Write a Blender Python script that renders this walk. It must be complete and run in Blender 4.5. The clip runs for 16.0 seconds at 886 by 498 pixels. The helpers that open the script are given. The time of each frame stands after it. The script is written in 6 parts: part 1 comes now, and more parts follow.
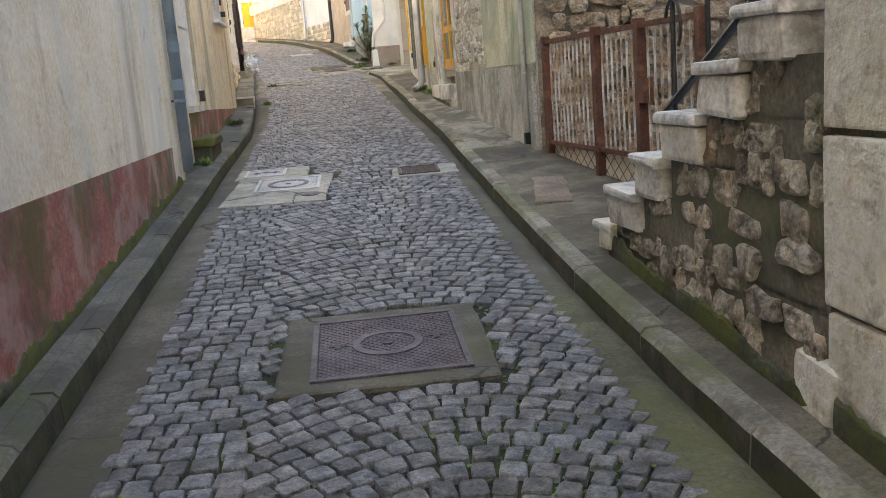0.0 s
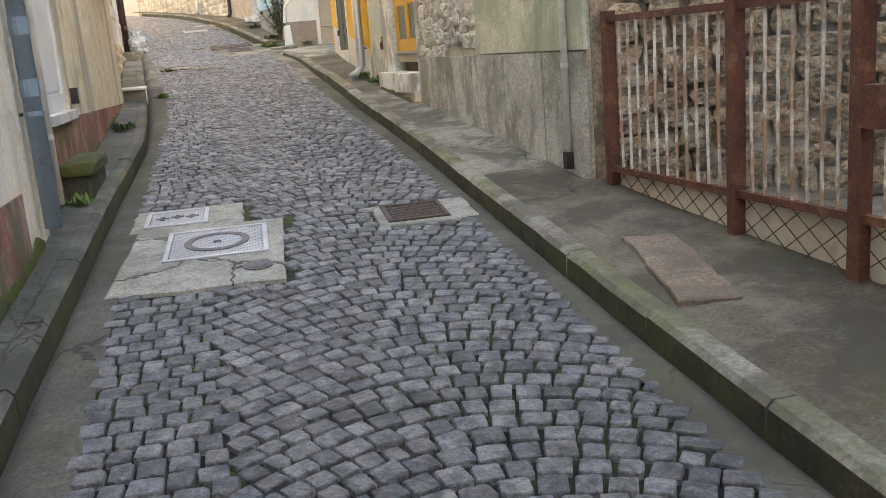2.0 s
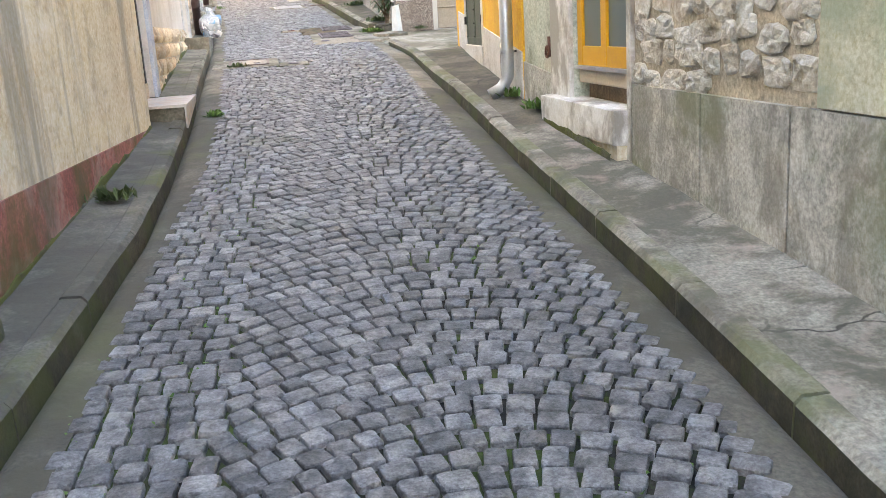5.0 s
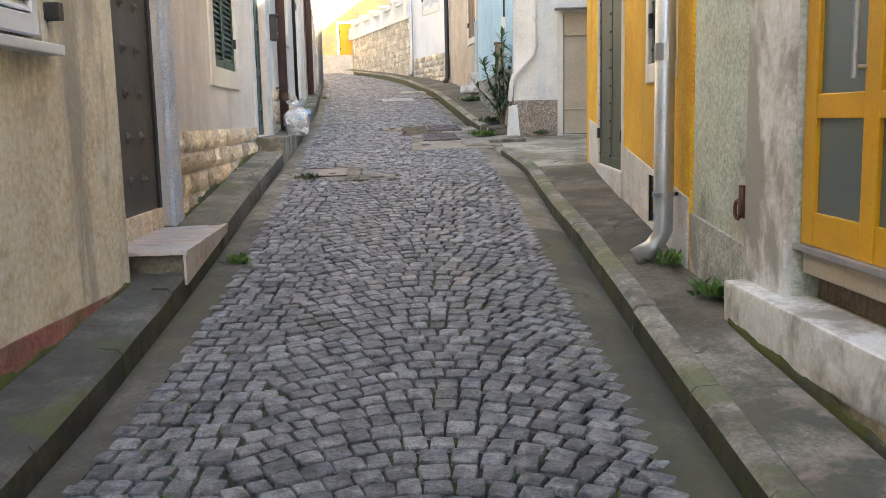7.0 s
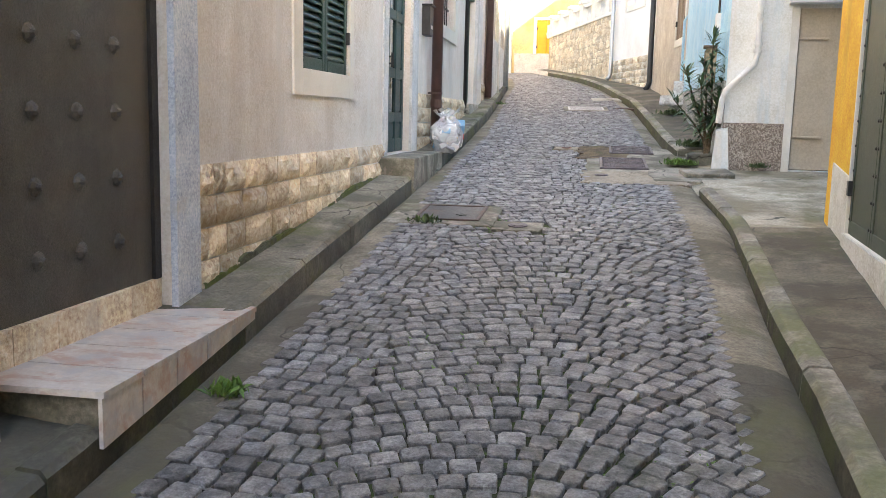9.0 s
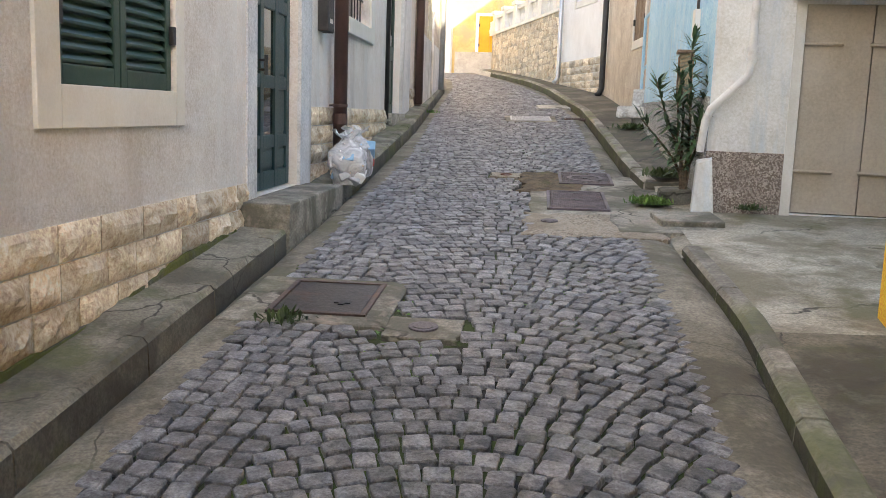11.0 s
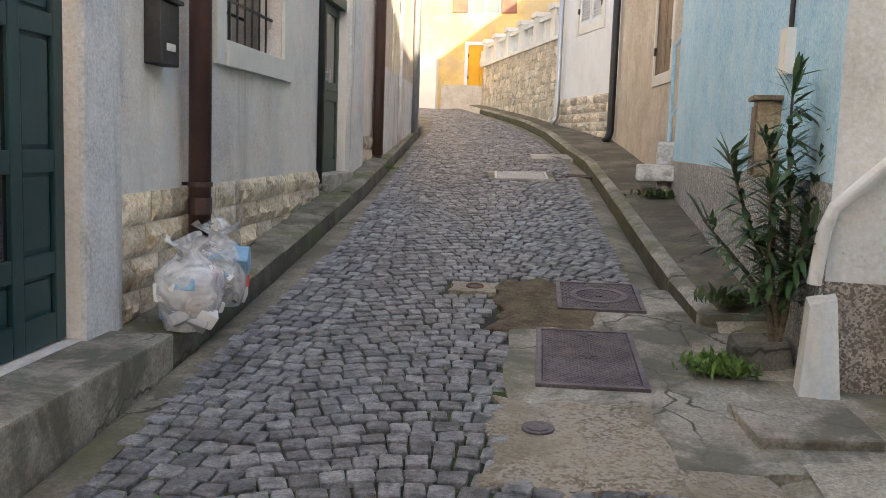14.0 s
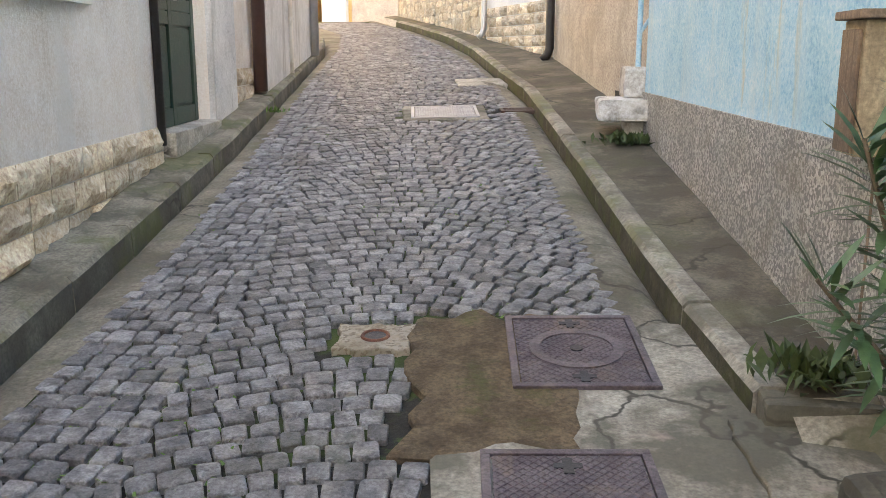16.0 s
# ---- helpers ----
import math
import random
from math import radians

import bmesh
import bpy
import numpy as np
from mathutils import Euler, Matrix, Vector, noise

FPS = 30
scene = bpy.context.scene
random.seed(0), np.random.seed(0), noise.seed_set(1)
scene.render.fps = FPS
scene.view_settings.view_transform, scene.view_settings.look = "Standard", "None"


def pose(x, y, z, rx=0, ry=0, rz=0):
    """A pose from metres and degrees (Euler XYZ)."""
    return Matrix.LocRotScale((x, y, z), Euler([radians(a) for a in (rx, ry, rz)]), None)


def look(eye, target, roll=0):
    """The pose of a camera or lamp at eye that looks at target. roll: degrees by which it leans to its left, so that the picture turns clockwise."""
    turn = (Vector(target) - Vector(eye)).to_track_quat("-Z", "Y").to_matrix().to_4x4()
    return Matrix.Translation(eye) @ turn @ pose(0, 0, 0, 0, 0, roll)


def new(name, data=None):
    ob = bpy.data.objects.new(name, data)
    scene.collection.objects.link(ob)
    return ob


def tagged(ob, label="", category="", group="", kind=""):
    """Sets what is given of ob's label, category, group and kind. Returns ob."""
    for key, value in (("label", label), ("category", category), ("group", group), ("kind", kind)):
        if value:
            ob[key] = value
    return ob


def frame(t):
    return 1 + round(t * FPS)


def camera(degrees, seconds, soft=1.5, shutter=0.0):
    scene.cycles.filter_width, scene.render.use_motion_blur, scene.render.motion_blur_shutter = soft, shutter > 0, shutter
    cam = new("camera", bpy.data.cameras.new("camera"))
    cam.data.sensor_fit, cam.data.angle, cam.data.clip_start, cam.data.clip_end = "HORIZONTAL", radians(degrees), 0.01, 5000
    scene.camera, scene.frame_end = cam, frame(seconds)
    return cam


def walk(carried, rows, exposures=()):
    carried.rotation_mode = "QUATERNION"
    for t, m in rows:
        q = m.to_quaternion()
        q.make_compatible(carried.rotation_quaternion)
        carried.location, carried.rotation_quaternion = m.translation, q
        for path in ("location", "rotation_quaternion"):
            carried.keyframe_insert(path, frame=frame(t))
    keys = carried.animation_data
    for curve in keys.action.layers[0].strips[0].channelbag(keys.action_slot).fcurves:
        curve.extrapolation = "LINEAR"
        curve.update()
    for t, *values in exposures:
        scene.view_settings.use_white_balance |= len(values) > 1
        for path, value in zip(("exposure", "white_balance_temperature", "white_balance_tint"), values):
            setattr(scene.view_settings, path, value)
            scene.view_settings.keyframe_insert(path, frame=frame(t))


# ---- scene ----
cam = camera(52.3, 16.0, soft=0.75)
METRES, EYE, TILT, LEAN, TURN = 22.1, 1.5, 0.0, 0.0, -4.3
ROWS = [
    (0.0, 0.0, 0.0, 0.0, -0.84, -10.62, 4.47),
    (0.5, -0.0105, 0.0374, 0.0009, -0.39, -13.01, 3.55),
    (1.0, -0.0203, 0.0718, 0.0026, -0.86, -12.88, 2.76),
    (1.5, -0.0246, 0.1094, 0.0057, -4.45, -11.76, 3.79),
    (2.0, -0.0317, 0.1429, 0.0089, -7.63, -12.69, 4.55),
    (2.5, -0.0404, 0.1767, 0.012, -6.47, -16.21, 5.15),
    (3.0, -0.0486, 0.208, 0.0153, -4.41, -18.96, 6.28),
    (3.5, -0.049, 0.2416, 0.0178, -6.32, -15.73, 4.65),
    (6.0, -0.0373, 0.4141, 0.0272, 4.11, -12.22, 2.35),
    (6.5, -0.0383, 0.4463, 0.0299, 6.0, -8.75, 1.99),
    (7.0, -0.0371, 0.4762, 0.0333, 6.65, -8.23, 1.25),
    (7.5, -0.0346, 0.508, 0.036, 6.65, -7.47, 0.79),
    (8.0, -0.0354, 0.5378, 0.037, 16.33, -11.81, 0.96),
    (8.5, -0.0382, 0.5699, 0.0401, 17.96, -10.0, 0.0),
    (9.0, -0.0397, 0.5988, 0.0439, 19.57, -8.41, -1.39),
    (9.5, -0.0447, 0.6277, 0.0476, 18.35, -8.31, -1.77),
    (12.0, -0.0684, 0.7638, 0.0614, 15.71, -8.66, -1.65),
    (12.5, -0.0725, 0.7896, 0.0655, 15.63, -6.97, -0.57),
    (13.0, -0.0776, 0.8167, 0.0665, 15.01, -6.21, 0.82),
    (13.5, -0.0805, 0.8441, 0.0685, 15.14, -6.1, 0.08),
    (14.0, -0.0861, 0.8721, 0.0704, 16.24, -6.75, -2.03),
    (14.5, -0.0906, 0.9003, 0.0722, 16.4, -9.28, -2.03),
    (15.0, -0.0953, 0.9273, 0.0751, 17.54, -12.05, -1.17),
    (15.5, -0.1017, 0.9552, 0.0774, 16.48, -12.78, -0.52),
    (16.0, -0.107, 0.9818, 0.0794, 11.48, -12.29, -0.04),
]
EXPOSURES = [(0.0, 2.65, 7030, 10.5), (0.5, 3.1, 7030, 10.5), (1.0, 3.3, 6980, 10.5), (1.5, 3.2, 7030, 10.5), (2.0, 2.8, 7030, 10.5), (2.5, 3.05, 6980, 10.5), (3.0, 3.45, 6830, 10.5), (3.5, 3.45, 6630, 10.5), (6.0, 3.0, 6290, 10), (7.0, 2.5, 6290, 10), (7.5, 2.4, 6240, 10), (8.5, 2.75, 6190, 10), (9.5, 2.6, 6190, 10), (12.0, 2.3, 6400, 11.5), (12.5, 2.25, 6400, 11.5), (13.0, 1.85, 6450, 11.5), (13.5, 1.85, 6450, 11.5), (14.5, 2.05, 6500, 11.5), (15.0, 2.3, 6550, 11.5), (15.5, 2.65, 6600, 11.5), (16.0, 2.6, 6600, 11.5)]
walk(cam, [(t, pose(0, 0, EYE, TILT, LEAN, TURN) @ pose(METRES * x, METRES * y, METRES * z, 90 + pitch, roll, yaw)) for t, x, y, z, yaw, pitch, roll in ROWS], EXPOSURES)

# ---- light ----
SUN_EL, SUN_AZ = 20.0, 152.0  # degrees; azimuth clockwise from +y
world = bpy.data.worlds.new("sky")
scene.world = world
world.use_nodes = True
wn = world.node_tree
sky = wn.nodes.new("ShaderNodeTexSky")
sky.sky_type, sky.sun_disc = "NISHITA", False
sky.sun_elevation, sky.sun_rotation = radians(SUN_EL), radians(SUN_AZ)
sky.air_density, sky.dust_density = 1.0, 2.0
wn.nodes["Background"].inputs["Strength"].default_value = 0.15
wn.links.new(sky.outputs[0], wn.nodes["Background"].inputs[0])
sun = new("sun", bpy.data.lights.new("sun", "SUN"))
sun.data.energy, sun.data.angle, sun.data.color = 5.0, radians(0.6), (1.0, 0.87, 0.66)
az, el = radians(SUN_AZ), radians(SUN_EL)
to_sun = Vector((math.sin(az) * math.cos(el), math.cos(az) * math.cos(el), math.sin(el)))
sun.matrix_world = look(to_sun * 60, (0, 0, 0))

# ---- plan: the street's long lines, x by y ----
rng = np.random.default_rng(7)


def line(points):
    ys, xs = [p[0] for p in points], [p[1] for p in points]
    return lambda y: float(np.interp(y, ys, xs))


_gy = np.arange(-20, 70, 0.25)
_gz = np.interp(_gy, [-20, 0, 6, 9, 15, 20.5, 25, 31, 40, 46, 60, 70], [-1.4, 0.0, 0.38, 0.62, 1.14, 1.68, 2.03, 2.68, 3.6, 4.12, 5.0, 5.4])
_gz = np.convolve(np.pad(_gz, 4, "edge"), np.ones(9) / 9, "valid")


def gz(y):
    return float(np.interp(y, _gy, _gz))


cob_l = line([(-12, -0.5), (3, -1.07), (4, -1.14), (5.7, -1.22), (7.8, -1.32), (11.3, -1.43), (14.7, -1.53), (17, -1.74), (19.5, -2.03), (21.6, -2.26), (23.4, -2.53), (26.5, -2.85), (30, -3.38), (33, -3.86), (37, -4.45), (40, -5.1), (46, -8)])
kerb_l = line([(-12, -0.78), (3, -1.36), (4.8, -1.43), (6.7, -1.50), (10, -1.57), (12.7, -1.58), (14, -1.67), (16.4, -1.89), (19, -2.17), (21, -2.38), (23, -2.62), (25.5, -2.95), (29, -3.36), (33, -3.97), (36.5, -4.52), (38, -4.9), (42, -7.5), (46, -12)])
cob_r = line([(-12, 1.3), (2.5, 0.96), (4, 0.95), (5.4, 0.91), (9.3, 0.84), (12, 0.73), (13.7, 0.61), (16, 0.45), (19.4, 0.25), (22, -0.01), (25.5, -0.38), (28, -0.74), (30.2, -1.03), (33, -1.5), (35.3, -2.02), (38, -2.85), (42, -4.3), (46, -6)])
kerb_r = line([(-12, 1.6), (2.5, 1.22), (3.4, 1.17), (5, 1.10), (8, 1.03), (11.5, 0.94), (13.9, 0.81), (17, 0.66), (18, 0.58), (20.6, 0.45), (22.3, 0.22), (24.8, -0.03), (26, -0.24), (29, -0.67), (31.9, -1.10), (33.4, -1.46), (36.4, -2.12), (38.5, -2.75), (42, -4.1), (46, -5.7)])
rise_l = line([(-12, 0.09), (15, 0.09), (18, 0.12), (40, 0.12)])
rise_r = line([(-12, 0.09), (17.2, 0.085), (19.6, 0.04), (24.2, 0.015), (24.7, 0.015), (24.72, 0.11), (40, 0.11)])


# ---- mesh helpers ----
class Mesh:
    """Vertices and faces gathered for one mesh."""

    def __init__(self):
        self.v, self.f = [], []

    def add(self, verts, faces):
        n = len(self.v)
        self.v += [tuple(p) for p in verts]
        self.f += [tuple(n + i for i in face) for face in faces]
        return self

    def hexa(self, c):
        """Eight corners: four below, four above, both round the same way."""
        return self.add(c, [(3, 2, 1, 0), (4, 5, 6, 7), (0, 1, 5, 4), (1, 2, 6, 5), (2, 3, 7, 6), (3, 0, 4, 7)])

    def box(self, x0, x1, y0, y1, z0, z1, m=None):
        c = [(x0, y0, z0), (x1, y0, z0), (x1, y1, z0), (x0, y1, z0), (x0, y0, z1), (x1, y0, z1), (x1, y1, z1), (x0, y1, z1)]
        return self.hexa([m @ Vector(p) for p in c] if m else c)

    def soft_box(self, x0, x1, y0, y1, z0, z1, b, m=None, jitter=0.0):
        """A box with its edges cut at 45 degrees by b."""
        bm = bmesh.new()
        bmesh.ops.create_cube(bm, size=1)
        for v in bm.verts:
            v.co = ((x0 + x1) / 2 + v.co.x * (x1 - x0), (y0 + y1) / 2 + v.co.y * (y1 - y0), (z0 + z1) / 2 + v.co.z * (z1 - z0))
        bmesh.ops.bevel(bm, geom=bm.edges[:], offset=b, segments=2, affect="EDGES", profile=0.6)
        for v in bm.verts:
            if jitter:
                v.co += noise.noise_vector(v.co * 9 + Vector((x0 * 3, y0 * 5, z0))) * jitter
            if m:
                v.co = m @ v.co
        bm.verts.index_update()
        self.add([v.co[:] for v in bm.verts], [[v.index for v in f.verts] for f in bm.faces])
        bm.free()
        return self

    def tube(self, pts, r, n=10, cap=True):
        """A round bar along points; r may be a list."""
        pts = [Vector(p) for p in pts]
        rr = r if isinstance(r, (list, tuple)) else [r] * len(pts)
        rings = []
        side = None
        for i, p in enumerate(pts):
            d = (pts[min(i + 1, len(pts) - 1)] - pts[max(i - 1, 0)]).normalized()
            if side is None:
                side = d.orthogonal().normalized()
            side = (side - d * side.dot(d)).normalized()
            up = d.cross(side)
            rings.append([p + (side * math.cos(a) + up * math.sin(a)) * rr[i] for a in np.arange(n) * 2 * math.pi / n])
        faces = []
        for i in range(len(pts) - 1):
            faces += [(i * n + k, i * n + (k + 1) % n, (i + 1) * n + (k + 1) % n, (i + 1) * n + k) for k in range(n)]
        if cap:
            faces += [tuple(range(n))[::-1], tuple((len(pts) - 1) * n + k for k in range(n))]
        return self.add([q for ring in rings for q in ring], faces)

    def sheet(self, rows):
        """A strip of quads between rows of points."""
        k = len(rows[0])
        return self.add([p for row in rows for p in row], [(i * k + j, i * k + j + 1, (i + 1) * k + j + 1, (i + 1) * k + j) for i in range(len(rows) - 1) for j in range(k - 1)])

    def data(self, name, material, smooth=False):
        me = bpy.data.meshes.new(name)
        me.from_pydata(self.v, [], self.f)
        if smooth:
            me.polygons.foreach_set("use_smooth", [True] * len(me.polygons))
        me.materials.append(material)
        me.update()
        return me


def part(name, mesh, material, parent=None, label="", smooth=False):
    ob = new(name, mesh.data(name, material, smooth))
    ob.parent = parent
    return tagged(ob, label)


def thing(name, label, category, group="", kind="", at=(0, 0, 0)):
    """An Empty that holds the parts of a thing. Parts are given in world metres."""
    ob = new(name)
    ob.empty_display_size = 0.1
    return tagged(ob, label, category, group, kind)


class Wall:
    """An upright wall line from p to q; side is +1 where the street lies towards +x."""

    def __init__(self, p, q, side):
        self.p, self.d = Vector((*p, 0)), (Vector((*q, 0)) - Vector((*p, 0))).normalized()
        self.n = Vector((self.d.y, -self.d.x, 0)) * (1 if self.d.y * side > 0 or (self.d.y == 0) else -1)
        self.k = 1 / self.d.y if abs(self.d.y) > 0.3 else 1 / self.d.x
        self.along = abs(self.d.y) > 0.3

    def at(self, y, n=0.0, z=0.0):
        s = (y - (self.p.y if self.along else self.p.x)) * self.k
        return self.p + self.d * s + self.n * n + Vector((0, 0, z))

    def box(self, mesh, y0, y1, n0, n1, z0, z1, z0b=None, z1b=None):
        """z0b, z1b: the heights at y1 where they differ from those at y0."""
        b0, b1 = z0 if z0b is None else z0b, z1 if z1b is None else z1b
        return mesh.hexa([self.at(y0, n0, z0), self.at(y1, n0, b0), self.at(y1, n1, b0), self.at(y0, n1, z0),
                          self.at(y0, n0, z1), self.at(y1, n0, b1), self.at(y1, n1, b1), self.at(y0, n1, z1)])

    def place(self, y, n, z):
        """A pose with x along the wall, y out of it and z up."""
        o = self.at(y, n, z)
        return Matrix(((self.d.x, self.n.x, 0, o.x), (self.d.y, self.n.y, 0, o.y), (0, 0, 1, o.z), (0, 0, 0, 1)))

    def solid(self, mesh, y0, y1, z0, z1, openings=(), thick=0.32):
        """The wall's body with openings (y0, y1, z0, z1) cut through."""
        ys = sorted({y0, y1, *[o[0] for o in openings], *[o[1] for o in openings]})
        zs = sorted({z0, z1, *[o[2] for o in openings], *[o[3] for o in openings]})

        def full(i, j):
            if not (0 <= i < len(ys) - 1 and 0 <= j < len(zs) - 1):
                return False
            y, z = (ys[i] + ys[i + 1]) / 2, (zs[j] + zs[j + 1]) / 2
            return not any(o[0] < y < o[1] and o[2] < z < o[3] for o in openings)

        def quad(a, b, c, d):
            mesh.add([self.at(*a), self.at(*b), self.at(*c), self.at(*d)], [(0, 1, 2, 3)])

        t = -thick
        for i in range(len(ys) - 1):
            for j in range(len(zs) - 1):
                if not full(i, j):
                    continue
                a, b, c, d = ys[i], ys[i + 1], zs[j], zs[j + 1]
                quad((a, 0, c), (b, 0, c), (b, 0, d), (a, 0, d))
                quad((a, t, c), (a, t, d), (b, t, d), (b, t, c))
                if not full(i - 1, j):
                    quad((a, 0, c), (a, 0, d), (a, t, d), (a, t, c))
                if not full(i + 1, j):
                    quad((b, 0, c), (b, t, c), (b, t, d), (b, 0, d))
                if not full(i, j - 1):
                    quad((a, 0, c), (a, t, c), (b, t, c), (b, 0, c))
                if not full(i, j + 1):
                    quad((a, 0, d), (b, 0, d), (b, t, d), (a, t, d))
        return mesh


# ---- materials ----
def ramp(nt, fac, stops):
    r = nt.nodes.new("ShaderNodeValToRGB")
    while len(r.color_ramp.elements) < len(stops):
        r.color_ramp.elements.new(0.5)
    for e, (p, c) in zip(r.color_ramp.elements, stops):
        e.position, e.color = p, (*c, 1) if len(c) == 3 else c
    nt.links.new(fac, r.inputs[0])
    return r.outputs[0]


def noise_node(nt, co, scale, detail=6.0, rough=0.6, distort=0.0):
    n = nt.nodes.new("ShaderNodeTexNoise")
    n.inputs["Scale"].default_value, n.inputs["Detail"].default_value = scale, detail
    n.inputs["Roughness"].default_value, n.inputs["Distortion"].default_value = rough, distort
    nt.links.new(co, n.inputs["Vector"])
    return n.outputs["Fac"]


def mix(nt, fac, a, b, mode="MIX"):
    m = nt.nodes.new("ShaderNodeMix")
    m.data_type, m.blend_type = "RGBA", mode
    for sock, val in ((m.inputs[0], fac), (m.inputs[6], a), (m.inputs[7], b)):
        if isinstance(val, (int, float)):
            sock.default_value = val
        elif isinstance(val, tuple):
            sock.default_value = (*val, 1)
        else:
            nt.links.new(val, sock)
    return m.outputs[2]


def math_node(nt, op, a, b=0.0):
    m = nt.nodes.new("ShaderNodeMath")
    m.operation, m.use_clamp = op, False
    for sock, val in ((m.inputs[0], a), (m.inputs[1], b)):
        if isinstance(val, (int, float)):
            sock.default_value = val
        else:
            nt.links.new(val, sock)
    return m.outputs[0]


def surface(name, c1, c2, scale=3.0, rough=0.85, bump=0.3, grain=60.0, stains=(), island=0.0, piece=0.0, metal=0.0, depth=0.01, speckle=None, transmission=0.0, cracks=0.0):
    """A worn surface: two colours in soft clouds, fine grain, and stains.
    stains: (colour, scale, threshold, strength, (sx, sy, sz)) patches of their own shape, stretched by the last.
    island, piece: how far brightness varies from loose piece to piece."""
    m = bpy.data.materials.new(name)
    m.use_nodes = True
    nt = m.node_tree
    bsdf = nt.nodes["Principled BSDF"]
    co = nt.nodes.new("ShaderNodeNewGeometry")
    pos = co.outputs["Position"]
    col = ramp(nt, noise_node(nt, pos, scale), [(0.38, c1), (0.62, c2)])
    fine = noise_node(nt, pos, grain, 4.0, 0.7)
    col = mix(nt, 0.8 if bump > 0.25 else 0.25, col, ramp(nt, fine, [(0.32, (0.26, 0.26, 0.26)), (0.68, (0.74, 0.74, 0.74))]), "OVERLAY")
    col = mix(nt, 0.6 if bump > 0.25 else 0.15, col, ramp(nt, noise_node(nt, pos, scale * 4.3, 6.0, 0.7), [(0.35, (0.36, 0.36, 0.36)), (0.65, (0.64, 0.64, 0.64))]), "OVERLAY")
    if cracks:
        warp = nt.nodes.new("ShaderNodeVectorMath")
        warp.operation = "ADD"
        nz = nt.nodes.new("ShaderNodeTexNoise")
        nz.inputs["Scale"].default_value = 1.3
        nz.inputs["Detail"].default_value = 5.0
        nt.links.new(pos, nz.inputs["Vector"])
        nt.links.new(pos, warp.inputs[0])
        nt.links.new(nz.outputs["Color"], warp.inputs[1])
        vo = nt.nodes.new("ShaderNodeTexVoronoi")
        vo.feature = "DISTANCE_TO_EDGE"
        vo.inputs["Scale"].default_value = cracks
        nt.links.new(warp.outputs[0], vo.inputs["Vector"])
        gone = noise_node(nt, pos, 0.8, 3.0)
        fac = math_node(nt, "MULTIPLY", ramp(nt, vo.outputs["Distance"], [(0.004, (0.9, 0.9, 0.9)), (0.012, (0, 0, 0))]), ramp(nt, gone, [(0.47, (0, 0, 0)), (0.55, (1, 1, 1))]))
        col = mix(nt, fac, col, (0.035, 0.033, 0.025))
    if speckle:
        v = nt.nodes.new("ShaderNodeTexVoronoi")
        v.inputs["Scale"].default_value = speckle[1]
        nt.links.new(pos, v.inputs["Vector"])
        sep = nt.nodes.new("ShaderNodeSeparateColor")
        nt.links.new(v.outputs["Color"], sep.inputs[0])
        col = mix(nt, ramp(nt, sep.outputs[0], [(0.45, (0, 0, 0)), (0.6, (1, 1, 1))]), col, speckle[0])
    if island:
        col = mix(nt, 1.0, col, ramp(nt, co.outputs["Random Per Island"], [(0.0, (1 - island,) * 3), (1.0, (1 + island,) * 3)]), "MULTIPLY")
    if piece:
        oi = nt.nodes.new("ShaderNodeObjectInfo")
        col = mix(nt, 1.0, col, ramp(nt, oi.outputs["Random"], [(0.0, (1 - piece,) * 3), (1.0, (1 + piece,) * 3)]), "MULTIPLY")
    for colour, sc, th, amount, stretch in stains:
        sc = sc * 1.5
        mp = nt.nodes.new("ShaderNodeMapping")
        mp.inputs["Scale"].default_value = stretch
        mp.inputs["Location"].default_value = (sc * 1.7, th * 9, amount * 5)
        nt.links.new(pos, mp.inputs[0])
        f = noise_node(nt, mp.outputs[0], sc, 7.0, 0.65, 0.3)
        col = mix(nt, ramp(nt, f, [(th - 0.05, (0, 0, 0)), (th + 0.05, (amount,) * 3)]), col, colour)
    nt.links.new(col, bsdf.inputs["Base Color"])
    bsdf.inputs["Roughness"].default_value, bsdf.inputs["Metallic"].default_value = rough, metal
    bsdf.inputs["Transmission Weight"].default_value = transmission
    if rough > 0.3:
        nt.links.new(ramp(nt, fine, [(0.2, (max(rough - 0.12, 0),) * 3), (0.8, (min(rough + 0.1, 1),) * 3)]), bsdf.inputs["Roughness"])
    if bump:
        b = nt.nodes.new("ShaderNodeBump")
        b.inputs["Strength"].default_value, b.inputs["Distance"].default_value = bump, depth
        h = math_node(nt, "ADD", noise_node(nt, pos, grain * 0.5, 6.0, 0.75), math_node(nt, "MULTIPLY", noise_node(nt, pos, scale * 2.5, 3.0), 1.2))
        nt.links.new(h, b.inputs["Height"])
        nt.links.new(b.outputs[0], bsdf.inputs["Normal"])
    return m


